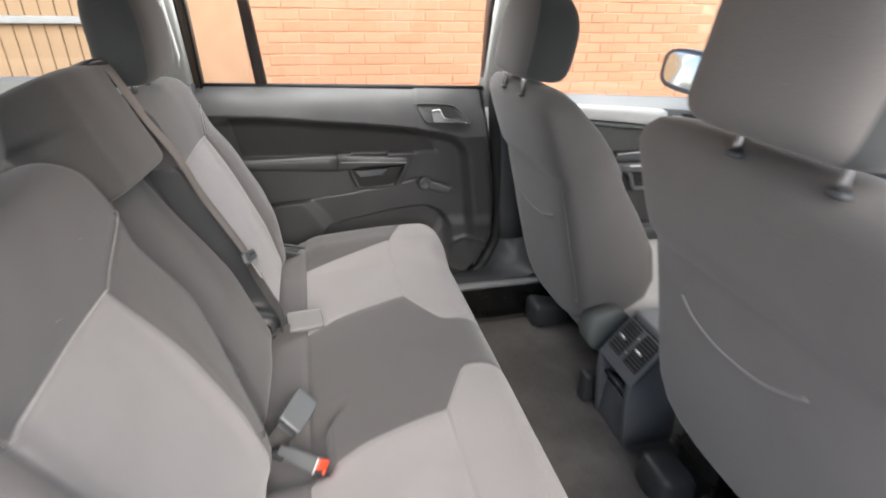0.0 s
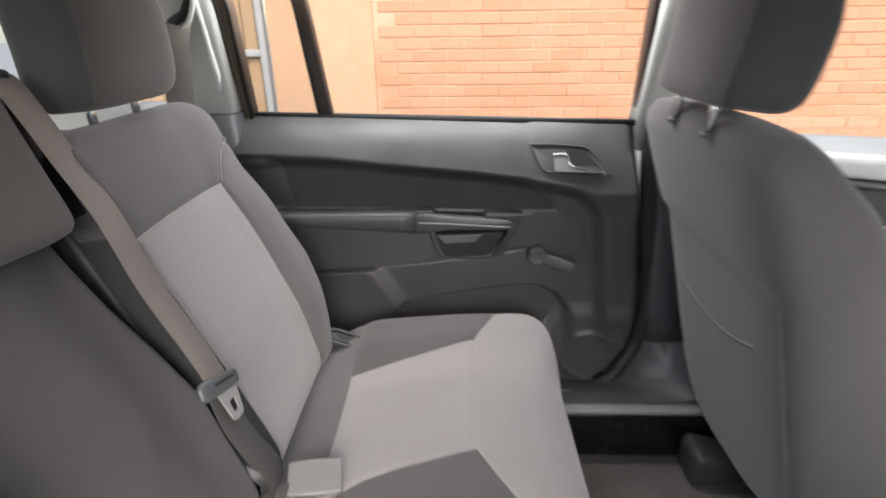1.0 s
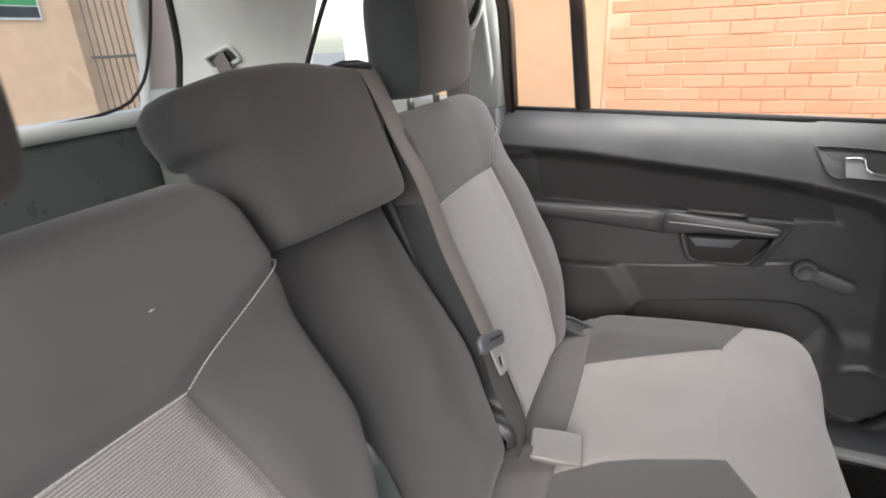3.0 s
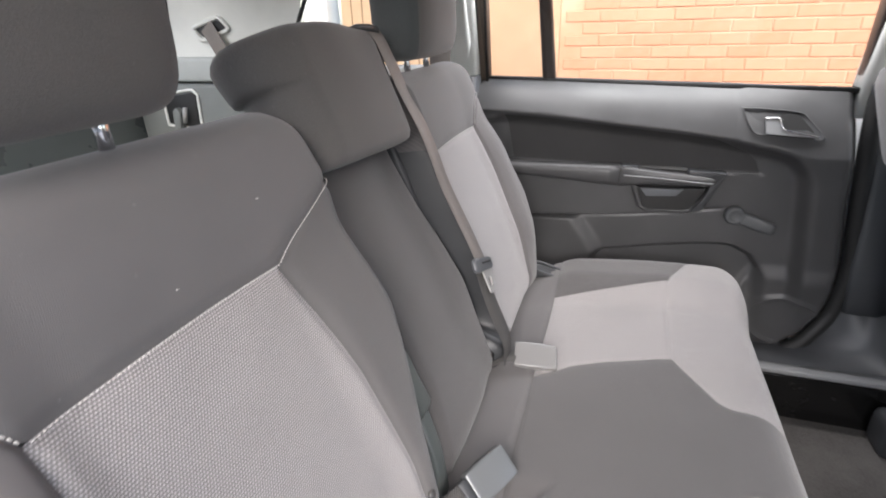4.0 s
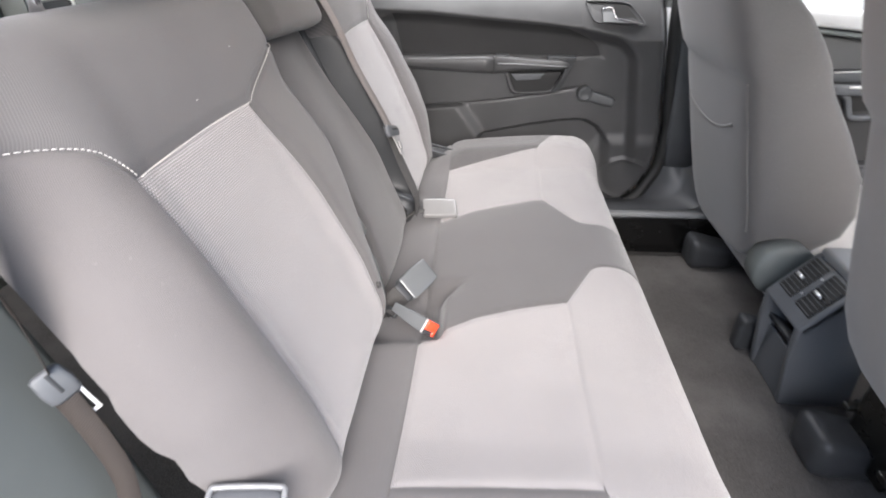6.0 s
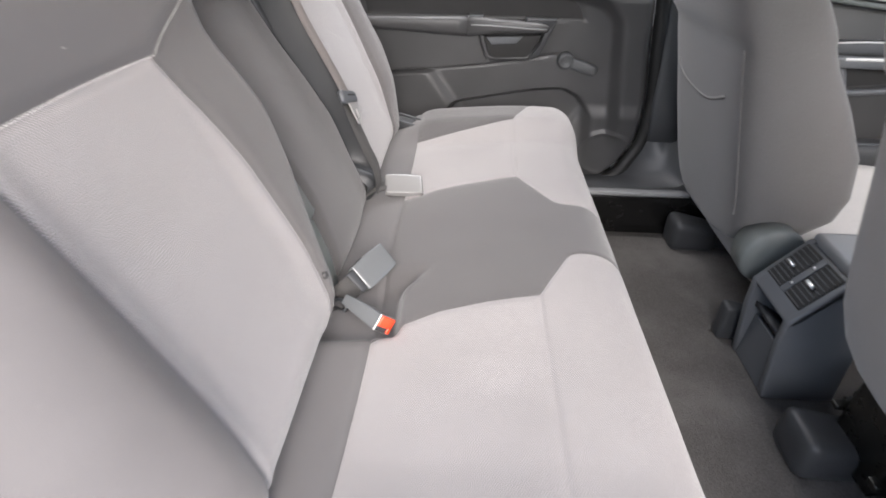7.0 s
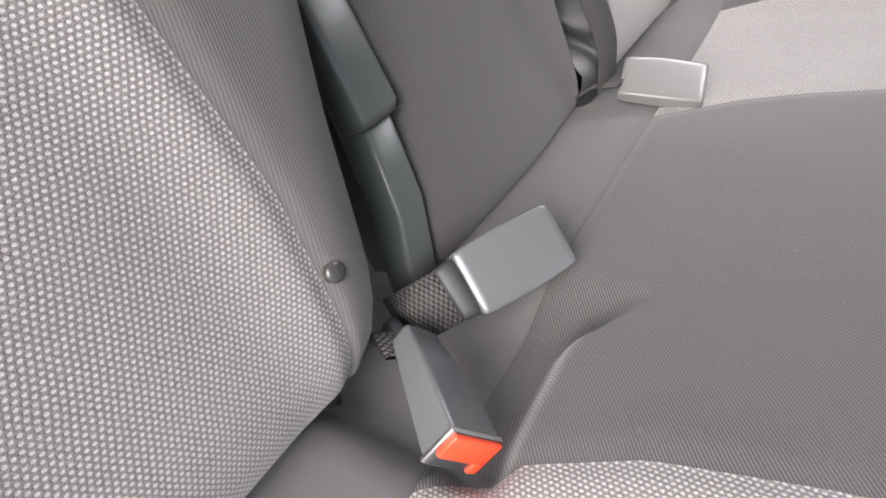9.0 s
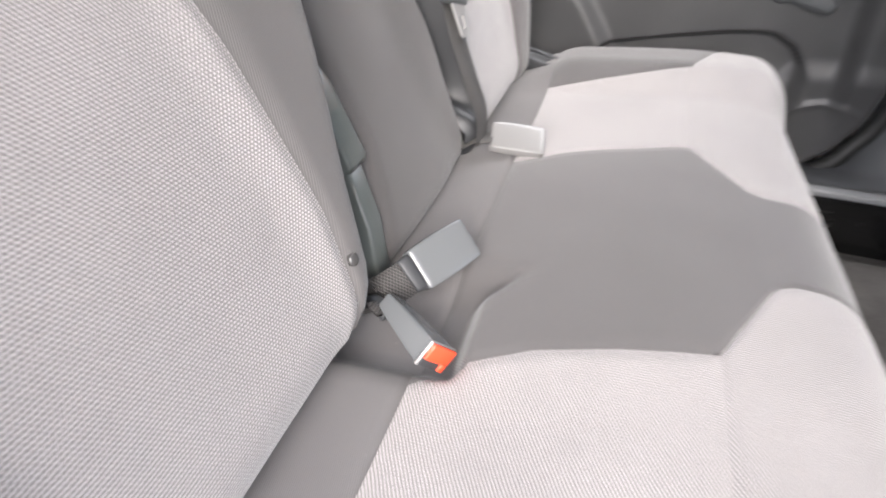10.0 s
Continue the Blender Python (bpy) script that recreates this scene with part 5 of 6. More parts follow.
part("cubby_back", new_box((0.61, 0.002, 0.475), (0.63, 0.122, 0.74), 0.004), PLASTIC, console, "black cubby back")
part("cubby_shelf", prism(bmesh.new(), [(0.545, 0.60), (0.612, 0.56), (0.612, 0.572), (0.545, 0.612)], 1, 0.004, 0.120), PLASTIC, console)
part("bin_flap", prism(bmesh.new(), [(0.548, 0.474), (0.562, 0.474), (0.568, 0.575), (0.554, 0.580)], 1, 0.006, 0.118, 0.003), PLASTIC_GREY, console, "slate bin flap")
part("tunnel", new_box((0.85, -0.03, 0.47), (1.4, 0.15, 0.70), 0.02), PLASTIC_GREY, console)
tilt_v = Matrix.Translation((0.566, 0.060, 0.699)) @ Euler((0, radians(-51.5), 0)).to_matrix().to_4x4()
part("vent_frame", new_box((-0.058, -0.068, -0.014), (0.058, 0.068, 0.004), 0.005, tilt_v, 3), PLASTIC_GREY, console)
for lo in (-0.056, 0.008):
    vent = part("vent", new_box((-0.030, lo, 0.001), (0.052, lo + 0.050, 0.006), 0.002, tilt_v), RUBBER, console, "black air vent")
    for k in range(9):
        x = -0.026 + 0.0090 * k
        part("slat", new_box((x - 0.0011, lo + 0.003, 0.003), (x + 0.0011, lo + 0.047, 0.009), 0.0005, tilt_v), DOOR_LOW, vent)
    part("thumb_tab", new_box((0.006, lo + 0.018, 0.008), (0.014, lo + 0.040, 0.014), 0.002, tilt_v), SATIN, vent, "bright thumb tab")
part("vent_bar", new_box((-0.030, -0.006, 0.004), (0.052, 0.008, 0.0075), 0.001, tilt_v), PLASTIC_GREY, console)
for x in (-0.010, 0.032):
    part("screw", loft(bmesh.new(), [(tilt_v @ Vector((x, 0.001, z)), tilt_v.to_3x3() @ Vector((q, 0, 0)), tilt_v.to_3x3() @ Vector((0, q, 0)), 2) for z, q in ((0.006, 0.0030), (0.0085, 0.0028), (0.0088, 0.001))], 12), SATIN, console, "bright screw head")

# ---------------------------------------------------------------- rear of the car
def lean_x(z):
    """The tailgate opening leans forward towards the roof."""
    return -1.286 + 0.31 * (z - 1.23)


rear = thing("tailgate", "pale trimmed tailgate with a wide rear window", "tailgate", kind="structure", at=(-1.4, CY, 0.4))
part("lower_trim", new_box((-1.45, -0.60, 0.40), (-1.37, 0.66, 1.16), 0.02), HINGE, rear)
part("window_surround", new_box((-1.43, -0.60, 1.155), (-1.345, 0.70, 1.195), 0.015), TRIM_LIGHT, rear)
part("window_surround", loft(bmesh.new(), [((lean_x(z) - 0.09, 0.695 - 0.05 * smoothstep(1.3, 1.6, z), z), (0.025, 0, 0), (0, 0.05, 0), 5) for z in (1.13, 1.3, 1.45, 1.6)], 24), TRIM_LIGHT, rear)
part("window_surround", loft(bmesh.new(), [((lean_x(z) - 0.09, -0.61 + 0.05 * smoothstep(1.3, 1.6, z), z), (0.025, 0, 0), (0, 0.05, 0), 5) for z in (1.13, 1.3, 1.45, 1.6)], 24), TRIM_LIGHT, rear)
seal_r = smooth_line([(-0.30, 1.185), (0.35, 1.19), (0.54, 1.205), (0.60, 1.235), (0.635, 1.29), (0.652, 1.40), (0.655, 1.58)], 40)
part("window_seal", tube(bmesh.new(), [(lean_x(z) - 0.065, y, z) for y, z in seal_r], 0.0045, 8), RUBBER, rear, "black rear window seal")
pane("rear_glass", [(lean_x(1.18) - 0.10, -0.60, 1.18), (lean_x(1.18) - 0.10, 0.68, 1.18), (lean_x(1.58) - 0.10, 0.64, 1.58), (lean_x(1.58) - 0.10, -0.56, 1.58)], GLASS, rear, "clear rear window")
# far D pillar trim with belt guide
dp = thing("far_d_pillar", "pale grey D pillar trim with a seat belt slot", "pillar", kind="structure", at=(-1.1, 0.68, 0.4))


def d_y(x, z):
    return 0.685 - 0.06 * smoothstep(1.3, 1.6, z) + 0.025 * smoothstep(-1.02, -0.86, x)


bm = bmesh.new()
grid_mesh(bm, [[(x, d_y(x, z), z) for x in np.linspace(lean_x(z), interp(z, (0.8, 1.0, 1.2, 1.4, 1.6), (-0.98, -0.96, -0.925, -0.822, -0.70)), 20)] for z in np.linspace(0.8, 1.6, 24)])
part("trim_panel", bm, TRIM_LIGHT, dp)
part("tailgate_seal", tube(bmesh.new(), [(lean_x(z), 0.69 - 0.06 * smoothstep(1.3, 1.6, z), z) for z in np.linspace(0.8, 1.6, 14)], 0.013, 8), RUBBER, dp, "black rubber tailgate seal")
g_out = polyline([(-1.165, 1.313), (-1.158, 1.320), (-1.082, 1.342), (-1.070, 1.340), (-1.051, 1.318), (-1.054, 1.310), (-1.134, 1.286), (-1.145, 1.288), (-1.165, 1.313)], 48)
part("belt_guide", tube(bmesh.new(), [(x, d_y(x, z) - 0.004, z) for x, z in g_out], 0.006, 8), TRIM_LIGHT, dp, "pale plastic belt guide")
bm = bmesh.new()
bm.faces.new([bm.verts.new((-1.108 + (x + 1.108) * 0.84, d_y(x, z) - 0.003, 1.314 + (z - 1.314) * 0.72)) for x, z in g_out[:-1]])
part("guide_slot", bm, PLASTIC, dp, "black slot")
part("webbing", strap(bmesh.new(), [Vector(p) for p in ((-1.118, 0.676, 1.322), (-1.098, 0.668, 1.300), (-1.055, 0.66, 1.235), (-0.985, 0.652, 1.11))], [Vector((0.018, 0.0, 0.013))] * 4), BELT, dp, "grey seat belt")
part("quarter_seal", tube(bmesh.new(), [(interp(z, (0.8, 1.0, 1.2, 1.4, 1.6), (-0.98, -0.96, -0.925, -0.822, -0.70)) + 0.004, 0.71, z) for z in np.linspace(1.15, 1.58, 12)], 0.006, 8), RUBBER, dp)
single("far_quarter_trim_low", new_box((-1.40, 0.58, 0.45), (-0.48, 0.70, 0.935), 0.03), HINGE, "dark green-grey plastic quarter trim in the boot", "trim", kind="structure")
single("far_quarter_trim", new_box((-1.36, 0.645, 1.183), (-0.95, 0.70, 1.245), 0.010), TRIM_MID, "mid grey plastic ledge trim in the boot", "trim", kind="structure")
quarter = thing("far_quarter_panel", "mid grey boot side panel with a dark latch recess", "trim", kind="structure", at=(-1.0, 0.66, 0.94))
part("panel", new_box((-1.36, 0.625, 0.94), (-0.48, 0.70, 1.178), 0.010), BOOT_GREY, quarter)
part("recess_frame", tube(bmesh.new(), polyline([(-1.262, 0.622, 1.068), (-1.148, 0.622, 1.058), (-1.142, 0.622, 1.155), (-1.16, 0.622, 1.166), (-1.262, 0.622, 1.152), (-1.262, 0.622, 1.068)], 40), 0.004, 8), TRIM_LIGHT, quarter, "pale recess frame")
part("latch_recess", prism(bmesh.new(), [(-1.255, 1.075), (-1.155, 1.065), (-1.15, 1.15), (-1.165, 1.158), (-1.255, 1.145)], 1, 0.618, 0.63, 0.003), RUBBER, quarter, "black latch recess")
part("latch_lever", prism(bmesh.new(), [(-1.225, 1.05), (-1.202, 1.05), (-1.195, 1.105), (-1.208, 1.12), (-1.22, 1.11)], 1, 0.60, 0.622, 0.004), BOOT_GREY, quarter, "grey latch lever")
part("latch_bolt", tube(bmesh.new(), [(-1.185, 0.602, 1.08), (-1.175, 0.602, 1.12)], 0.006, 10), PLATE, quarter)
single("quarter_window_ledge", new_box((-0.95, 0.655, 1.165), (-0.475, 0.725, 1.222), 0.012, segments=3), TRIM_LIGHT, "pale plastic ledge under the rear quarter window", "trim", kind="structure")
pane("quarter_window", [(-0.915, 0.735, 1.18), (-0.46, 0.745, 1.18), (-0.48, 0.65, 1.57), (-0.715, 0.65, 1.57)], GLASS, None, "")
tagged(bpy.data.objects["quarter_window"], "clear rear quarter window", "window", kind="structure")


# ---------------------------------------------------------------- belts and buckles
def frame_m(o, x_dir, n_dir):
    """A pose with its x along x_dir and its z nearest to n_dir."""
    x = Vector(x_dir).normalized()
    z = (Vector(n_dir) - x * Vector(n_dir).dot(x)).normalized()
    y = z.cross(x)
    m = Matrix((x, y, z)).transposed().to_4x4()
    m.translation = o
    return m


def buckle(name, m, size, label, mat, group="seat belt buckles"):
    """A buckle head: x along it towards its mouth, z out of its face."""
    lx, ly, lz = size
    ob = thing(name, label, "seat belt buckle", group, at=m.translation)
    bm = bmesh.new()
    loft(bm, [(Vector((lx * k, 0, -lz / 2 - 0.0006 * g)), Vector((0, ly / 2 - 0.0022 * g, 0)), Vector((0, 0, lz / 2 - 0.0016 * g)), 9) for k, g in ((0.0, 1.3), (0.010, 0.7), (0.03, 0.25), (0.09, 0.0), (0.3, -0.35), (0.5, -0.5), (0.7, -0.35), (0.91, 0.0), (0.97, 0.25), (0.990, 0.7), (1.0, 1.3))], 72)
    bmesh.ops.transform(bm, matrix=m, verts=bm.verts)
    part("casing", bm, mat, ob)
    return ob


# middle buckle, lying face up by the backrest gap
p_bl, p_br, p_tl = Vector((-0.188, -0.093, 0.799)), Vector((-0.162, -0.102, 0.772)), Vector((-0.155, -0.032, 0.805))
xd = (p_tl - p_bl)
yd = (p_br - p_bl)
nd = yd.cross(xd)
if nd.z < 0:
    nd = -nd
mid_l = (p_bl + p_br) / 2
b1 = buckle("seat_belt_buckle", frame_m(mid_l, xd, nd), (0.070, 0.043, 0.018), "slate plastic seat belt buckle lying face up", BUCKLE)
b1_axis, b1_side, b1_face = xd.normalized(), yd.normalized(), nd.normalized()
neck = mid_l - b1_face * 0.008
part("sleeve", loft(bmesh.new(), [(neck + b1_axis * a, b1_side * w, b1_face * t, 5) for a, w, t in ((0.004, 0.0185, 0.0062), (-0.004, 0.0185, 0.0060), (-0.010, 0.0180, 0.0048), (-0.012, 0.0175, 0.0036))], 28), PLASTIC, b1, "black plastic sleeve")
strap_pts = smooth_line([neck - b1_axis * a - b1_face * d for a, d in ((0.008, 0.0), (0.018, 0.0), (0.030, 0.004), (0.038, 0.013), (0.042, 0.026))], 18)
part("strap", strap(bmesh.new(), [Vector(p) for p in strap_pts], [b1_side * 0.0172] * 19, 0.0042), STRAP, b1, "dark woven strap")

# buckle with the orange-red button, leaning on its side
p_top, p_end = Vector((-0.190, -0.146, 0.786)), Vector((-0.140, -0.188, 0.787))
b2 = thing("seat_belt_buckle", "black seat belt buckle with orange-red release button", "seat belt buckle", "seat belt buckles", at=p_top)
m2 = frame_m(p_top, p_end - p_top, (-0.45, -0.52, 0.73))
length = (p_end - p_top).length
bm = bmesh.new()
loft(bm, [(m2 @ Vector((k * length, 0.0, -t / 2)), m2.to_3x3() @ Vector((0, w, 0)), m2.to_3x3() @ Vector((0, 0, t / 2)), 9) for k, w, t in ((-0.02, 0.0065, 0.018), (0.0, 0.008, 0.021), (0.3, 0.0095, 0.026), (0.8, 0.0115, 0.031), (1.05, 0.0118, 0.0322), (1.07, 0.0116, 0.0318))], 40)
length += 0.0045
part("casing", bm, BUCKLE, b2)
part("edge_plate", box(bmesh.new(), (length - 0.0015, -0.0118, -0.0320), (length + 0.0010, 0.0118, 0.0004), 0.0008, m2), SATIN, b2, "bright metal edge plate")
part("mouth", box(bmesh.new(), (length, -0.0112, -0.031), (length + 0.002, 0.0112, -0.002), 0.0006, m2), PLASTIC, b2, "black tongue slot")
bm = bmesh.new()
box(bm, (length + 0.0005, -0.004, -0.0310), (length + 0.0040, 0.0112, -0.0016), 0.0015, m2)
box(bm, (length + 0.0005, -0.0108, -0.0310), (length + 0.0040, 0.0, -0.0245), 0.0015, m2)
part("release_button", bm, RED, b2, "orange-red release button")
part("stalk", tube(bmesh.new(), smooth_line([p_top + Vector(v) for v in ((0.004, -0.003, -0.014), (-0.010, 0.006, -0.013), (-0.022, 0.012, -0.020), (-0.030, 0.016, -0.036))], 12), 0.0075, 10, 0.5), PLASTIC, b2, "black buckle stalk")
part("strap", strap(bmesh.new(), [p_top + Vector(v) for v in ((0.004, -0.003, -0.013), (-0.010, 0.004, -0.010), (-0.020, 0.008, -0.018), (-0.024, 0.010, -0.032))], [Vector((0.005, 0.010, -0.006))] * 4, 0.003), STRAP, b2, "dark woven strap")

# buckle of the far seat, in the gap beside the middle place
s_l, s_r = Vector((-0.185, 0.222, 0.792)), Vector((-0.115, 0.236, 0.786))
b3 = buckle("seat_belt_buckle", frame_m(s_l + Vector((0.001, -0.019, -0.003)), s_r - s_l, (0.12, -0.38, 0.92)), (0.074, 0.046, 0.013), "seat belt buckle beside the light panel, coloured pale for reflected sky", BUCKLE_SKY_LIT)
part("strap", strap(bmesh.new(), [Vector(p) for p in ((-0.178, 0.20, 0.785), (-0.20, 0.195, 0.782), (-0.225, 0.19, 0.765))], [Vector((0.002, 0.018, 0))] * 3, 0.002), BELT_DARK, b3)

# belt of the middle place, from the headrest's slot down along the gap
belt = thing("seat_belt", "grey seat belt hanging down beside the middle backrest", "seat belt", "seat belts", at=(-0.3, 0.15, 0.8))
pts = [FOOT + UP * s + OUT * h + Vector((0, y, 0)) for y, s, h in ((0.206, 0.585, -0.050), (0.212, 0.602, -0.034), (0.216, 0.604, -0.014), (0.222, 0.590, -0.001), (0.225, 0.545, 0.002), (0.224, 0.50, 0.004), (0.217, 0.44, 0.013), (0.209, 0.40, 0.017), (0.201, 0.34, 0.018), (0.192, 0.25, 0.027), (0.185, 0.205, 0.031))]
pts = [Vector(p) for p in smooth_line(pts, 50)]
part("webbing", strap(bmesh.new(), pts, [Vector((-0.001, 0.0215, 0.0))] * 51), BELT, belt)
pts = [Vector(p) for p in smooth_line([on_back(y, s, h) for y, s, h in ((0.182, 0.205, 0.028), (0.172, 0.16, 0.027), (0.176, 0.11, 0.024), (0.190, 0.06, 0.018), (0.193, 0.02, 0.004))], 20)]
part("webbing", strap(bmesh.new(), pts, [Vector((0.001, 0.0215, 0.0))] * 21), BELT_DARK, belt)
bm = bmesh.new()
along = (on_back(0.2128, 0.1941, 0.0) - on_back(0.150, 0.2153, 0.0)).normalized()
across_t = along.cross(OUT).normalized()
secs = []
for k, w, t in ((-0.006, 0.006, 0.002), (-0.003, 0.0105, 0.0042), (0.004, 0.0120, 0.0052), (0.03, 0.0105, 0.0050), (0.058, 0.0100, 0.0050), (0.066, 0.0080, 0.0042), (0.069, 0.004, 0.002)):
    secs.append((on_back(0.150, 0.2153, 0.034) + along * k, across_t * w, OUT * t, 4))
tongue = part("tongue", loft(bm, secs, 28), PLASTIC_GREY, belt, "dark plastic belt tongue")
part("tongue_slot", box(bmesh.new(), (-0.019, -0.0016, 0.003), (0.019, 0.0016, 0.0056), 0.0008, frame_m(on_back(0.186, 0.2055, 0.034), along, OUT)), RUBBER, tongue, "black belt slot")
bm = bmesh.new()
rings = [[bm.verts.new(on_back(y, k, o)) for y, k in ring] for ring, o in (
    (((0.166, 0.199), (0.205, 0.192), (0.1885, 0.1580), (0.1840, 0.1560), (0.1690, 0.1580), (0.1655, 0.1615)), 0.0335),
    (((0.166, 0.199), (0.205, 0.192), (0.1885, 0.1580), (0.1840, 0.1560), (0.1690, 0.1580), (0.1655, 0.1615)), 0.0360),
    (((0.1755, 0.1815), (0.1885, 0.1790), (0.1845, 0.1665), (0.1830, 0.1655), (0.1735, 0.1660), (0.1725, 0.1675)), 0.0360),
    (((0.1755, 0.1815), (0.1885, 0.1790), (0.1845, 0.1665), (0.1830, 0.1655), (0.1735, 0.1660), (0.1725, 0.1675)), 0.0335))]
for q, w in zip(rings, rings[1:] + rings[:1]):
    for k in range(6):
        bm.faces.new([q[k], q[(k + 1) % 6], w[(k + 1) % 6], w[k]])
bmesh.ops.recalc_face_normals(bm, faces=bm.faces)
part("tongue_plate", bm, PLATE, tongue, "pale metal tongue plate", False)

# release levers at the outer feet of the backrests
def lever_bezel(m, label):
    ob = thing("release_lever", label, "lever", "release levers", at=m.translation)
    ring = smooth_line([(-0.042, -0.016), (0.0, -0.019), (0.036, -0.015), (0.043, 0.0), (0.034, 0.016), (0.0, 0.019), (-0.038, 0.017), (-0.046, 0.0), (-0.042, -0.016)], 36)
    part("rim", tube(bmesh.new(), [m @ Vector((x, y, 0.012)) for x, y in ring], 0.0030, 8), DOOR_LOW, ob, "dark grey plastic rim")
    part("body", loft(bmesh.new(), [(m @ Vector((0, 0, z)), m.to_3x3() @ Vector((a, 0, 0)), m.to_3x3() @ Vector((0, b, 0)), 4) for z, a, b in ((-0.03, 0.043, 0.018), (0.008, 0.043, 0.018), (0.010, 0.030, 0.010), (0.004, 0.026, 0.008))], 28), PLASTIC, ob)
    return ob


lever_bezel(frame_m((-0.176, 0.552, 0.777), (0.07, -0.02, -0.01), (0.1, -0.2, 1)) @ Matrix.Scale(0.86, 4), "black plastic release lever beside the far backrest")
m_l = frame_m((-0.254, -0.542, 0.850), (0.075, 0.012, -0.008), (0.1, -0.25, 1))
near_lever = thing("release_lever", "grey plastic release lever at the foot of the seat back", "lever", "release levers", at=m_l.translation)
part("handle", loft(bmesh.new(), [(m_l @ Vector((0.002, 0, z + 0.006)), m_l.to_3x3() @ Vector((a, 0, 0)), m_l.to_3x3() @ Vector((0, b, 0)), 5) for z, a, b in ((-0.06, 0.030, 0.018), (0.0, 0.032, 0.020), (0.012, 0.032, 0.020), (0.015, 0.029, 0.017), (0.0155, 0.022, 0.012))], 32), PLASTIC_GREY, near_lever)
part("rim", tube(bmesh.new(), [m_l @ Vector(p) for p in smooth_line([(-0.030, -0.014, 0.020), (-0.024, -0.020, 0.020), (0.028, -0.020, 0.020), (0.034, -0.014, 0.020), (0.034, 0.014, 0.020), (0.028, 0.020, 0.020), (-0.024, 0.020, 0.020), (-0.030, 0.014, 0.020), (-0.030, -0.014, 0.020)], 60)], 0.0028, 8), SATIN_GREY, near_lever, "paler plastic rim")

# belt of the near outer seat, hanging beside the backrest
belt2 = thing("seat_belt", "brown-grey seat belt with tongue hanging beside the seat", "seat belt", "seat belts", at=(-0.37, -0.54, 0.8))
pts = [Vector(p) for p in smooth_line([(-0.47, -0.60, 1.52), (-0.40, -0.57, 1.30), (-0.376, -0.540, 1.094), (-0.374, -0.536, 1.01)], 20)]
part("webbing", strap(bmesh.new(), pts, [Vector((-0.0162, 0.0128, -0.0098)).lerp(Vector((-0.0146, 0.0119, -0.0127)), k / 20) for k in range(21)]), BELT_BROWN, belt2)
pts = [Vector(p) for p in smooth_line([(-0.372, -0.535, 0.985), (-0.366, -0.534, 0.955), (-0.358, -0.534, 0.897), (-0.360, -0.540, 0.84), (-0.358, -0.56, 0.68), (-0.35, -0.58, 0.48)], 20)]
part("webbing", strap(bmesh.new(), pts, [Vector((0.0072, 0.0052, 0.002))] * 21), BELT_BROWN, belt2)
m_n = frame_m(Vector((-0.374, -0.535, 0.998)), (0.25, 0.12, -0.95), (0.66, -0.55, 0.35)) @ Matrix.Scale(0.78, 4)
bm = bmesh.new()
loft(bm, [(m_n @ Vector((x, 0, 0)), m_n.to_3x3() @ Vector((0, w, 0)), m_n.to_3x3() @ Vector((0, 0, t)), 4) for x, w, t in ((-0.021, 0.011, 0.003), (-0.018, 0.0145, 0.005), (0.0, 0.0165, 0.006), (0.014, 0.0155, 0.005), (0.018, 0.011, 0.003))], 28)
tongue2 = part("tongue", bm, PLASTIC_GREY, belt2, "grey plastic belt tongue")
part("tongue_slot", box(bmesh.new(), (-0.018, -0.002, 0.004), (0.007, 0.002, 0.0066), 0.001, m_n), PLASTIC, tongue2, "black slot")
bm = bmesh.new()
box(bm, (0.015, 0.003, -0.001), (0.048, 0.006, 0.001), 0.0008, m_n)
box(bm, (0.015, 0.010, -0.001), (0.048, 0.014, 0.001), 0.0008, m_n)
box(bm, (0.045, 0.003, -0.001), (0.050, 0.014, 0.001), 0.0008, m_n)
part("tongue_plate", bm, SATIN_PAINT, tongue2, "bright metal tongue plate")

# specks of lint on the cloth
rng_l = random.Random(7)
for y, s_, k in ((-0.190, 0.452, 0.0016), (-0.305, 0.420, 0.0012), (-0.22, 0.335, 0.0009), (0.02, 0.20, 0.0009)):
    c = on_back(y, s_, 0.0142 if s_ > 0.39 else (0.007 if y < -0.1 else -0.022))
    bm = bmesh.new()
    loft(bm, [(c + OUT * o, Vector((0, k * f, 0)), UP * k * f * 0.45, 2.2) for o, f in ((-0.001, 1.0), (0.0003, 0.9), (0.0005, 0.4))], 10)
    single("lint", bm, LINT, "pale speck of lint on the seat cloth", "lint", "specks of lint")

# ---------------------------------------------------------------- outside
def brick_mat():
    m, n, l, b = material("brick", (0.5, 0.25, 0.15), 0.9, 0, 0.2)
    info = n.new("ShaderNodeObjectInfo").outputs["Random"]
    isl = n.new("ShaderNodeNewGeometry").outputs["Random Per Island"]
    co = n.new("ShaderNodeTexCoord").outputs["Object"]
    f = math_node(n, l, "FRACT", math_node(n, l, "ADD", info, isl))
    c = mix_color(n, l, f, (0.525, 0.256, 0.151), (0.58, 0.298, 0.184))
    c = mix_color(n, l, ramp(n, l, noise_tex(n, l, 30, 4, co), 0.4, 0.75, 0.0, 0.5), c, (0.53, 0.320, 0.208))
    l.new(c, b.inputs["Base Color"])
    bump(n, l, b, noise_tex(n, l, 90, 4, co), 0.4, 0.004)
    return m


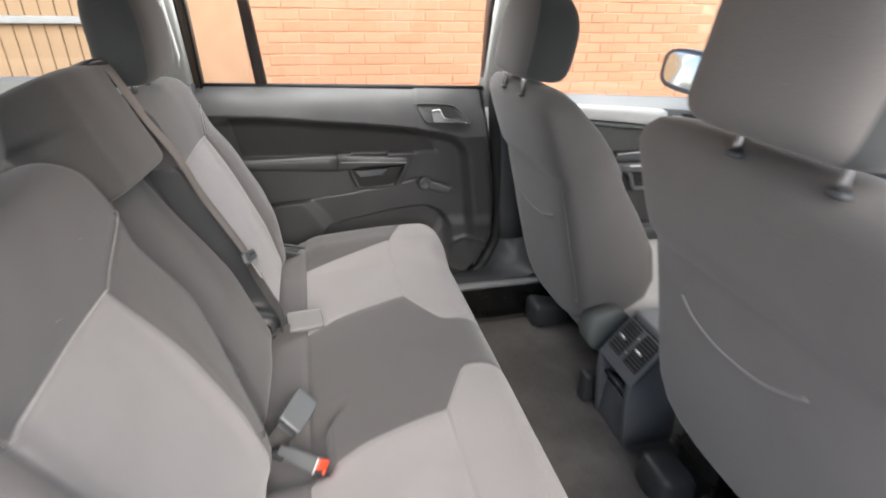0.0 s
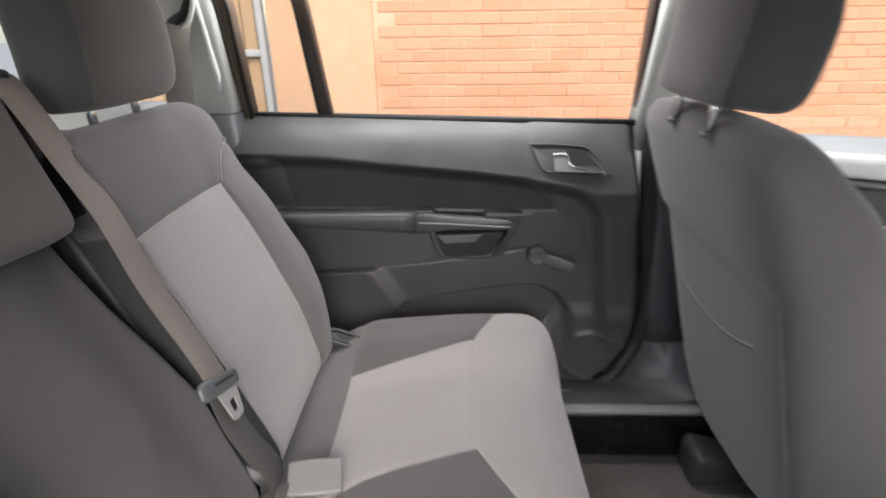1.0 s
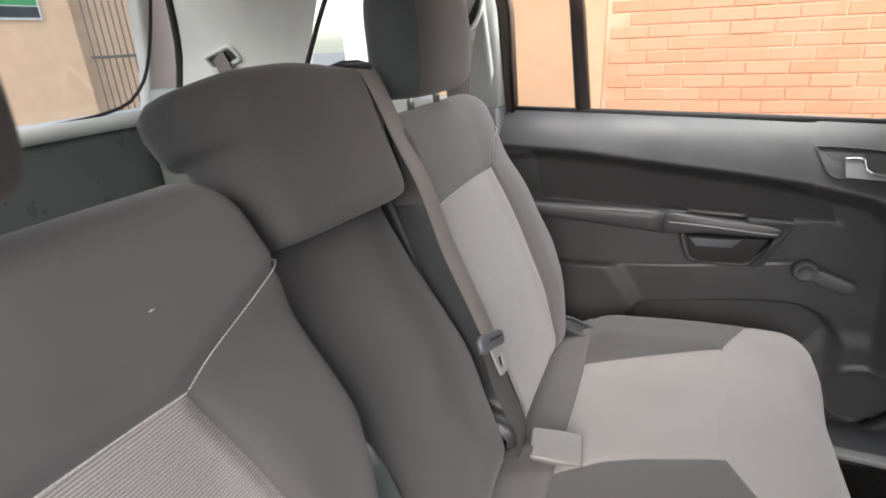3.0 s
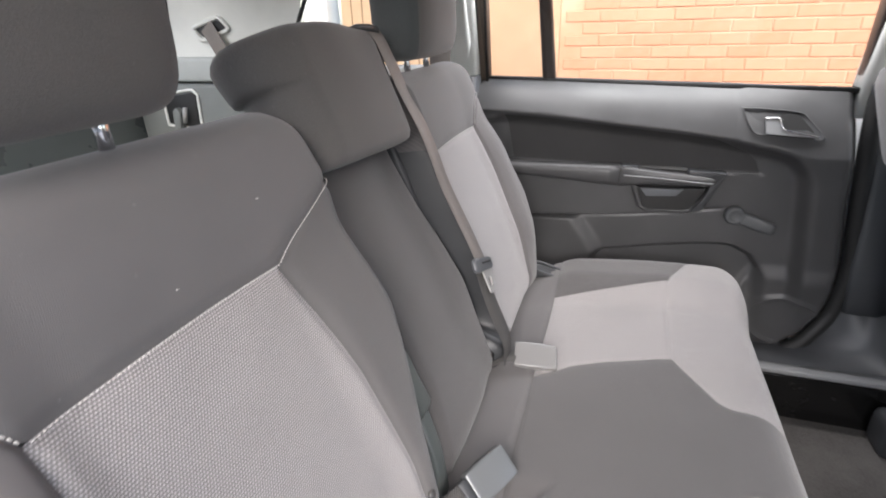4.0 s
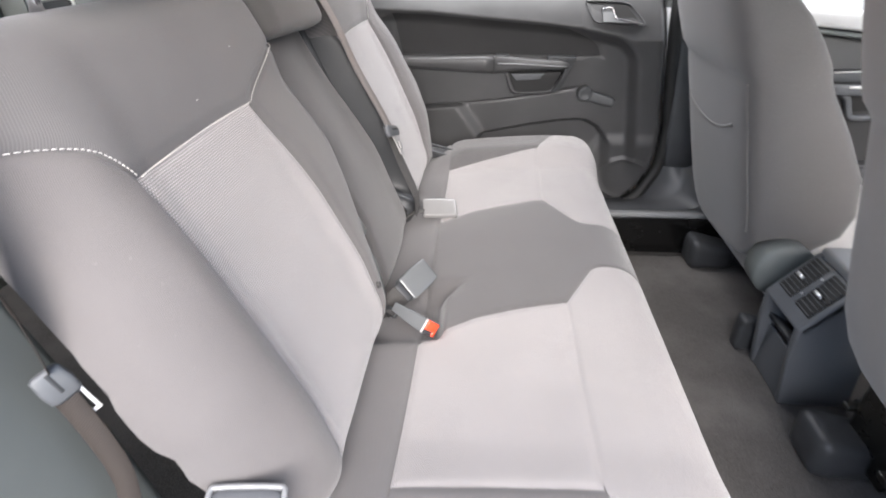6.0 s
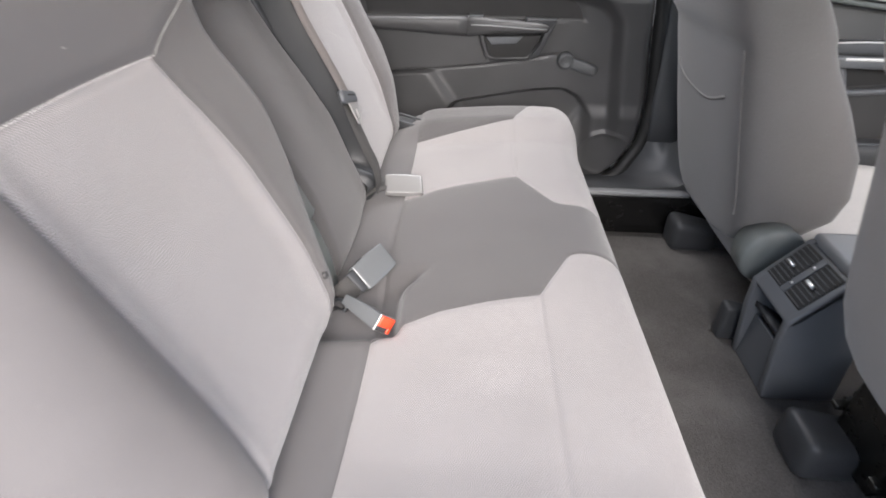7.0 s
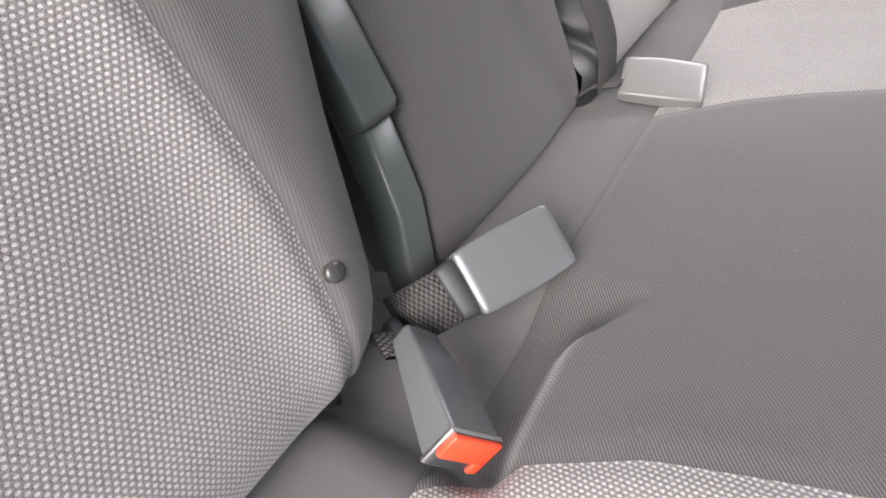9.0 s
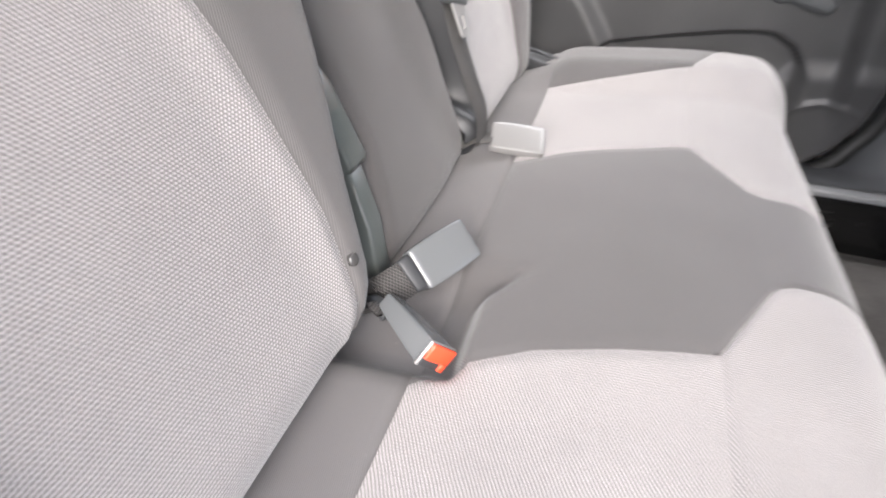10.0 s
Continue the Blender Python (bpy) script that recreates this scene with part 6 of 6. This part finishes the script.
BRICK = brick_mat()
def mortar_mat():
    m, n, l, b = material("mortar", (0.6, 0.4, 0.27), 0.95, 0, 0.1)
    co = n.new("ShaderNodeTexCoord").outputs["Object"]
    l.new(mix_color(n, l, ramp(n, l, noise_tex(n, l, 2.2, 4, co), 0.42, 0.62), (0.53, 0.285, 0.175), (0.61, 0.395, 0.268)), b.inputs["Base Color"])
    bump(n, l, b, noise_tex(n, l, 120, 3, co), 0.4, 0.003)
    return m


MORTAR = mortar_mat()
TIMBER = plastic("ochre_board", (0.52, 0.330, 0.208), 0.85, 60, 0.2, 0.1)
BOARD = plastic("weathered_gate_board", (0.38, 0.262, 0.165), 0.85, 60, 0.2, 0.1)
OCHRE = plastic("pale_ochre_plaster", (0.66, 0.45, 0.30), 0.9, 40, 0.3, 0.1)
STEEL = plastic("galvanised_steel", (0.34, 0.35, 0.35), 0.5, 200, 0.05, 0.5)
CONCRETE = plastic("pale_concrete", (0.30, 0.29, 0.275), 0.95, 90, 0.6, 0.2)

single("ground", new_box((-60, -60, -0.3), (60, 60, 0.0)), CONCRETE, "pale worn concrete yard", "ground", kind="structure", smooth=False)
WALL_Y = 3.35
wall = single("brick_wall", new_box((-0.50, WALL_Y - 0.003, 0), (3.33, WALL_Y + 0.25, 2.5)), MORTAR, "tall orange-red brick wall with pale mortar", "wall", kind="structure", smooth=False)
single("downpipe", new_box((3.335, WALL_Y - 0.05, 0), (3.45, WALL_Y + 0.2, 2.5), 0.02), STEEL, "pale grey steel corner post of the building", "post", kind="structure")
single("plastered_wall", new_box((-1.19, WALL_Y - 0.014, 0), (-0.502, WALL_Y + 0.25, 2.5)), TIMBER, "plain ochre plastered end of the wall", "wall", kind="structure", smooth=False)
single("rear_wall", new_box((-5.7, -6, 0), (-5.5, 3.30, 2.6)), OCHRE, "plain ochre plastered wall behind the car", "wall", kind="structure", smooth=False)

# unseen wall added to close the yard and cut off the low sky
single("unseen_yard_wall", new_box((-20, -14.3, 0), (20, -14.0, 3.0)), CONCRETE, "plain grey wall added out of view to close the yard", "wall", kind="structure", smooth=False)
# open shop front beyond the corner; its colours are dimmed for the shade inside
single("shop_back_wall", new_box((3.50, WALL_Y + 1.4, 0), (9.0, WALL_Y + 1.6, 4.0)), FRAME, "back wall of the open shop front, coloured dark for its shade", "wall", kind="structure", smooth=False)
notice = thing("notice_post", "dark grey post with two yellow notices", "post", at=(3.66, WALL_Y + 0.15, 0))
part("post", new_box((3.60, WALL_Y + 0.12, 0), (3.74, WALL_Y + 0.2, 3.0), 0.01), PLASTIC, notice)
YELLOW = plastic("yellow_notice_paper", (0.36, 0.29, 0.12), 0.8)
part("notice", new_box((3.60, WALL_Y + 0.10, 1.36), (3.76, WALL_Y + 0.115, 1.52), 0.002), YELLOW, notice, "yellow paper notice", False)
part("notice", new_box((3.58, WALL_Y + 0.10, 1.06), (3.74, WALL_Y + 0.115, 1.24), 0.002), YELLOW, notice, "yellow paper notice", False)
banner = thing("shop_banner", "teal and blue banner hanging in the shop front", "banner", at=(4.0, WALL_Y + 0.5, 1.0))
part("cloth", new_box((3.78, WALL_Y + 0.5, 1.12), (4.35, WALL_Y + 0.51, 1.48), 0.003), plastic("teal_banner", (0.02, 0.045, 0.06), 0.7), banner, smooth=False)
part("lower_band", new_box((3.78, WALL_Y + 0.5, 1.02), (4.35, WALL_Y + 0.51, 1.115), 0.003), plastic("blue_banner", (0.025, 0.035, 0.09), 0.7), banner, "blue lower band", False)
for k in range(4):
    part("text_bar", new_box((3.82, WALL_Y + 0.494, 1.17 + 0.075 * k), (4.1 - 0.04 * k, WALL_Y + 0.499, 1.195 + 0.075 * k)), SATIN_PAINT, banner, smooth=False)
single("red_bin", new_box((3.80, WALL_Y + 0.4, 0.0), (4.3, WALL_Y + 0.8, 1.0), 0.02), plastic("red_crate_plastic", (0.06, 0.012, 0.016), 0.5), "tall dark red bin standing in the shop front", "bin")

# boarded gate with a steel post and rail
gate = thing("yard_gate", "ochre boarded yard gate with grey steel post and rail", "gate", at=(-1.7, WALL_Y, 0))
board_me = bpy.data.meshes.new("board")
bb = new_box((-0.041, 0.0, 0.05), (0.041, 0.022, 2.4), 0.003, segments=1)
bb.to_mesh(board_me)
bb.free()
board_me.materials.append(BOARD)
for k in range(10):
    ob = new("board", board_me)
    ob.location = (-2.11 + 0.0885 * k, WALL_Y, 0)
    ob.parent = gate
    ob.matrix_parent_inverse = Matrix.Translation(gate.location).inverted()
part("rail", new_box((-2.15, WALL_Y - 0.05, 1.17), (-1.25, WALL_Y - 0.002, 1.215), 0.006), STEEL, gate)
part("rail", new_box((-2.15, WALL_Y - 0.05, 2.15), (-1.25, WALL_Y - 0.002, 2.20), 0.006), STEEL, gate)
part("post", new_box((-1.25, WALL_Y - 0.05, 0.0), (-1.205, WALL_Y + 0.01, 2.5), 0.006), STEEL, gate)
part("gate_back", new_box((-2.15, WALL_Y + 0.024, 0.05), (-1.25, WALL_Y + 0.04, 2.4)), PLASTIC, gate, smooth=False)
single("gate_post", new_box((-2.42, WALL_Y - 0.1, 0), (-2.22, WALL_Y + 0.1, 3.0), 0.01), TRIM_LIGHT, "white painted gate post", "post")
# barred gate beside the rear wall
bars = thing("barred_gate", "dark steel barred gate in front of brickwork", "gate", at=(-5.4, 3.6, 0))
for k in range(9):
    part("bar", new_box((-5.415, 3.345 + 0.075 * k, 0.0), (-5.405, 3.355 + 0.075 * k, 2.6)), DARK_BAR, bars, smooth=False)
for z in (0.3, 1.28, 2.4):
    part("cross_rail", new_box((-5.42, 3.32, z), (-5.40, 4.02, z + 0.03)), DARK_BAR, bars, smooth=False)
single("rear_wall_return", new_box((-5.9, 3.30, 0), (-5.7, 4.4, 2.2)), OCHRE, "ochre plastered wall behind the barred gate", "wall", kind="structure", smooth=False)
# sign on the rear wall
sign = thing("wall_sign", "green and white sign board on the ochre wall", "sign", at=(-5.49, 2.8, 1.65))
part("board", new_box((-5.498, 2.55, 1.64), (-5.48, 3.01, 2.25), 0.002), SATIN_PAINT, sign, smooth=False)
part("green_field", new_box((-5.479, 2.57, 1.76), (-5.476, 2.99, 2.23)), plastic("sign_green", (0.05, 0.28, 0.10), 0.5), sign, smooth=False)
part("dark_band", new_box((-5.479, 2.57, 1.66), (-5.476, 2.99, 1.75)), PLASTIC, sign, smooth=False)
for k in range(3):
    part("text_bar", new_box((-5.4755, 2.66, 1.82 + 0.06 * k), (-5.4735, 2.95, 1.845 + 0.06 * k)), SATIN_PAINT, sign, smooth=False)

# bricks: whole courses, every second one shifted
brick_me = bpy.data.meshes.new("brick")
bb = new_box((-0.1085, -0.010, -0.0335), (0.1085, 0.010, 0.0335), 0.004, segments=1)
bb.to_mesh(brick_me)
bb.free()
brick_me.materials.append(BRICK)
rng = random.Random(4)
count, rest = 0, bmesh.new()
for row in range(6, 33):
    z = 0.0375 + 0.075 * row
    for col in range(-3, 18):
        x = -0.02 + 0.225 * col + (0.1125 if row % 2 else 0.0)
        if x < -0.39 or x > 3.22:
            continue
        dy = rng.uniform(-0.002, 0.002)
        if 10 <= row < 24 and count < 300:
            ob = new("brick", brick_me)
            ob.location = (x, WALL_Y + dy, z)
            ob.parent = wall
            count += 1
        else:
            box(rest, (x - 0.1085, WALL_Y + dy - 0.010, z - 0.0335), (x + 0.1085, WALL_Y + dy + 0.010, z + 0.0335))
ob = part("brickwork", rest, BRICK, wall, smooth=False)
tagged(ob, kind="stuff")
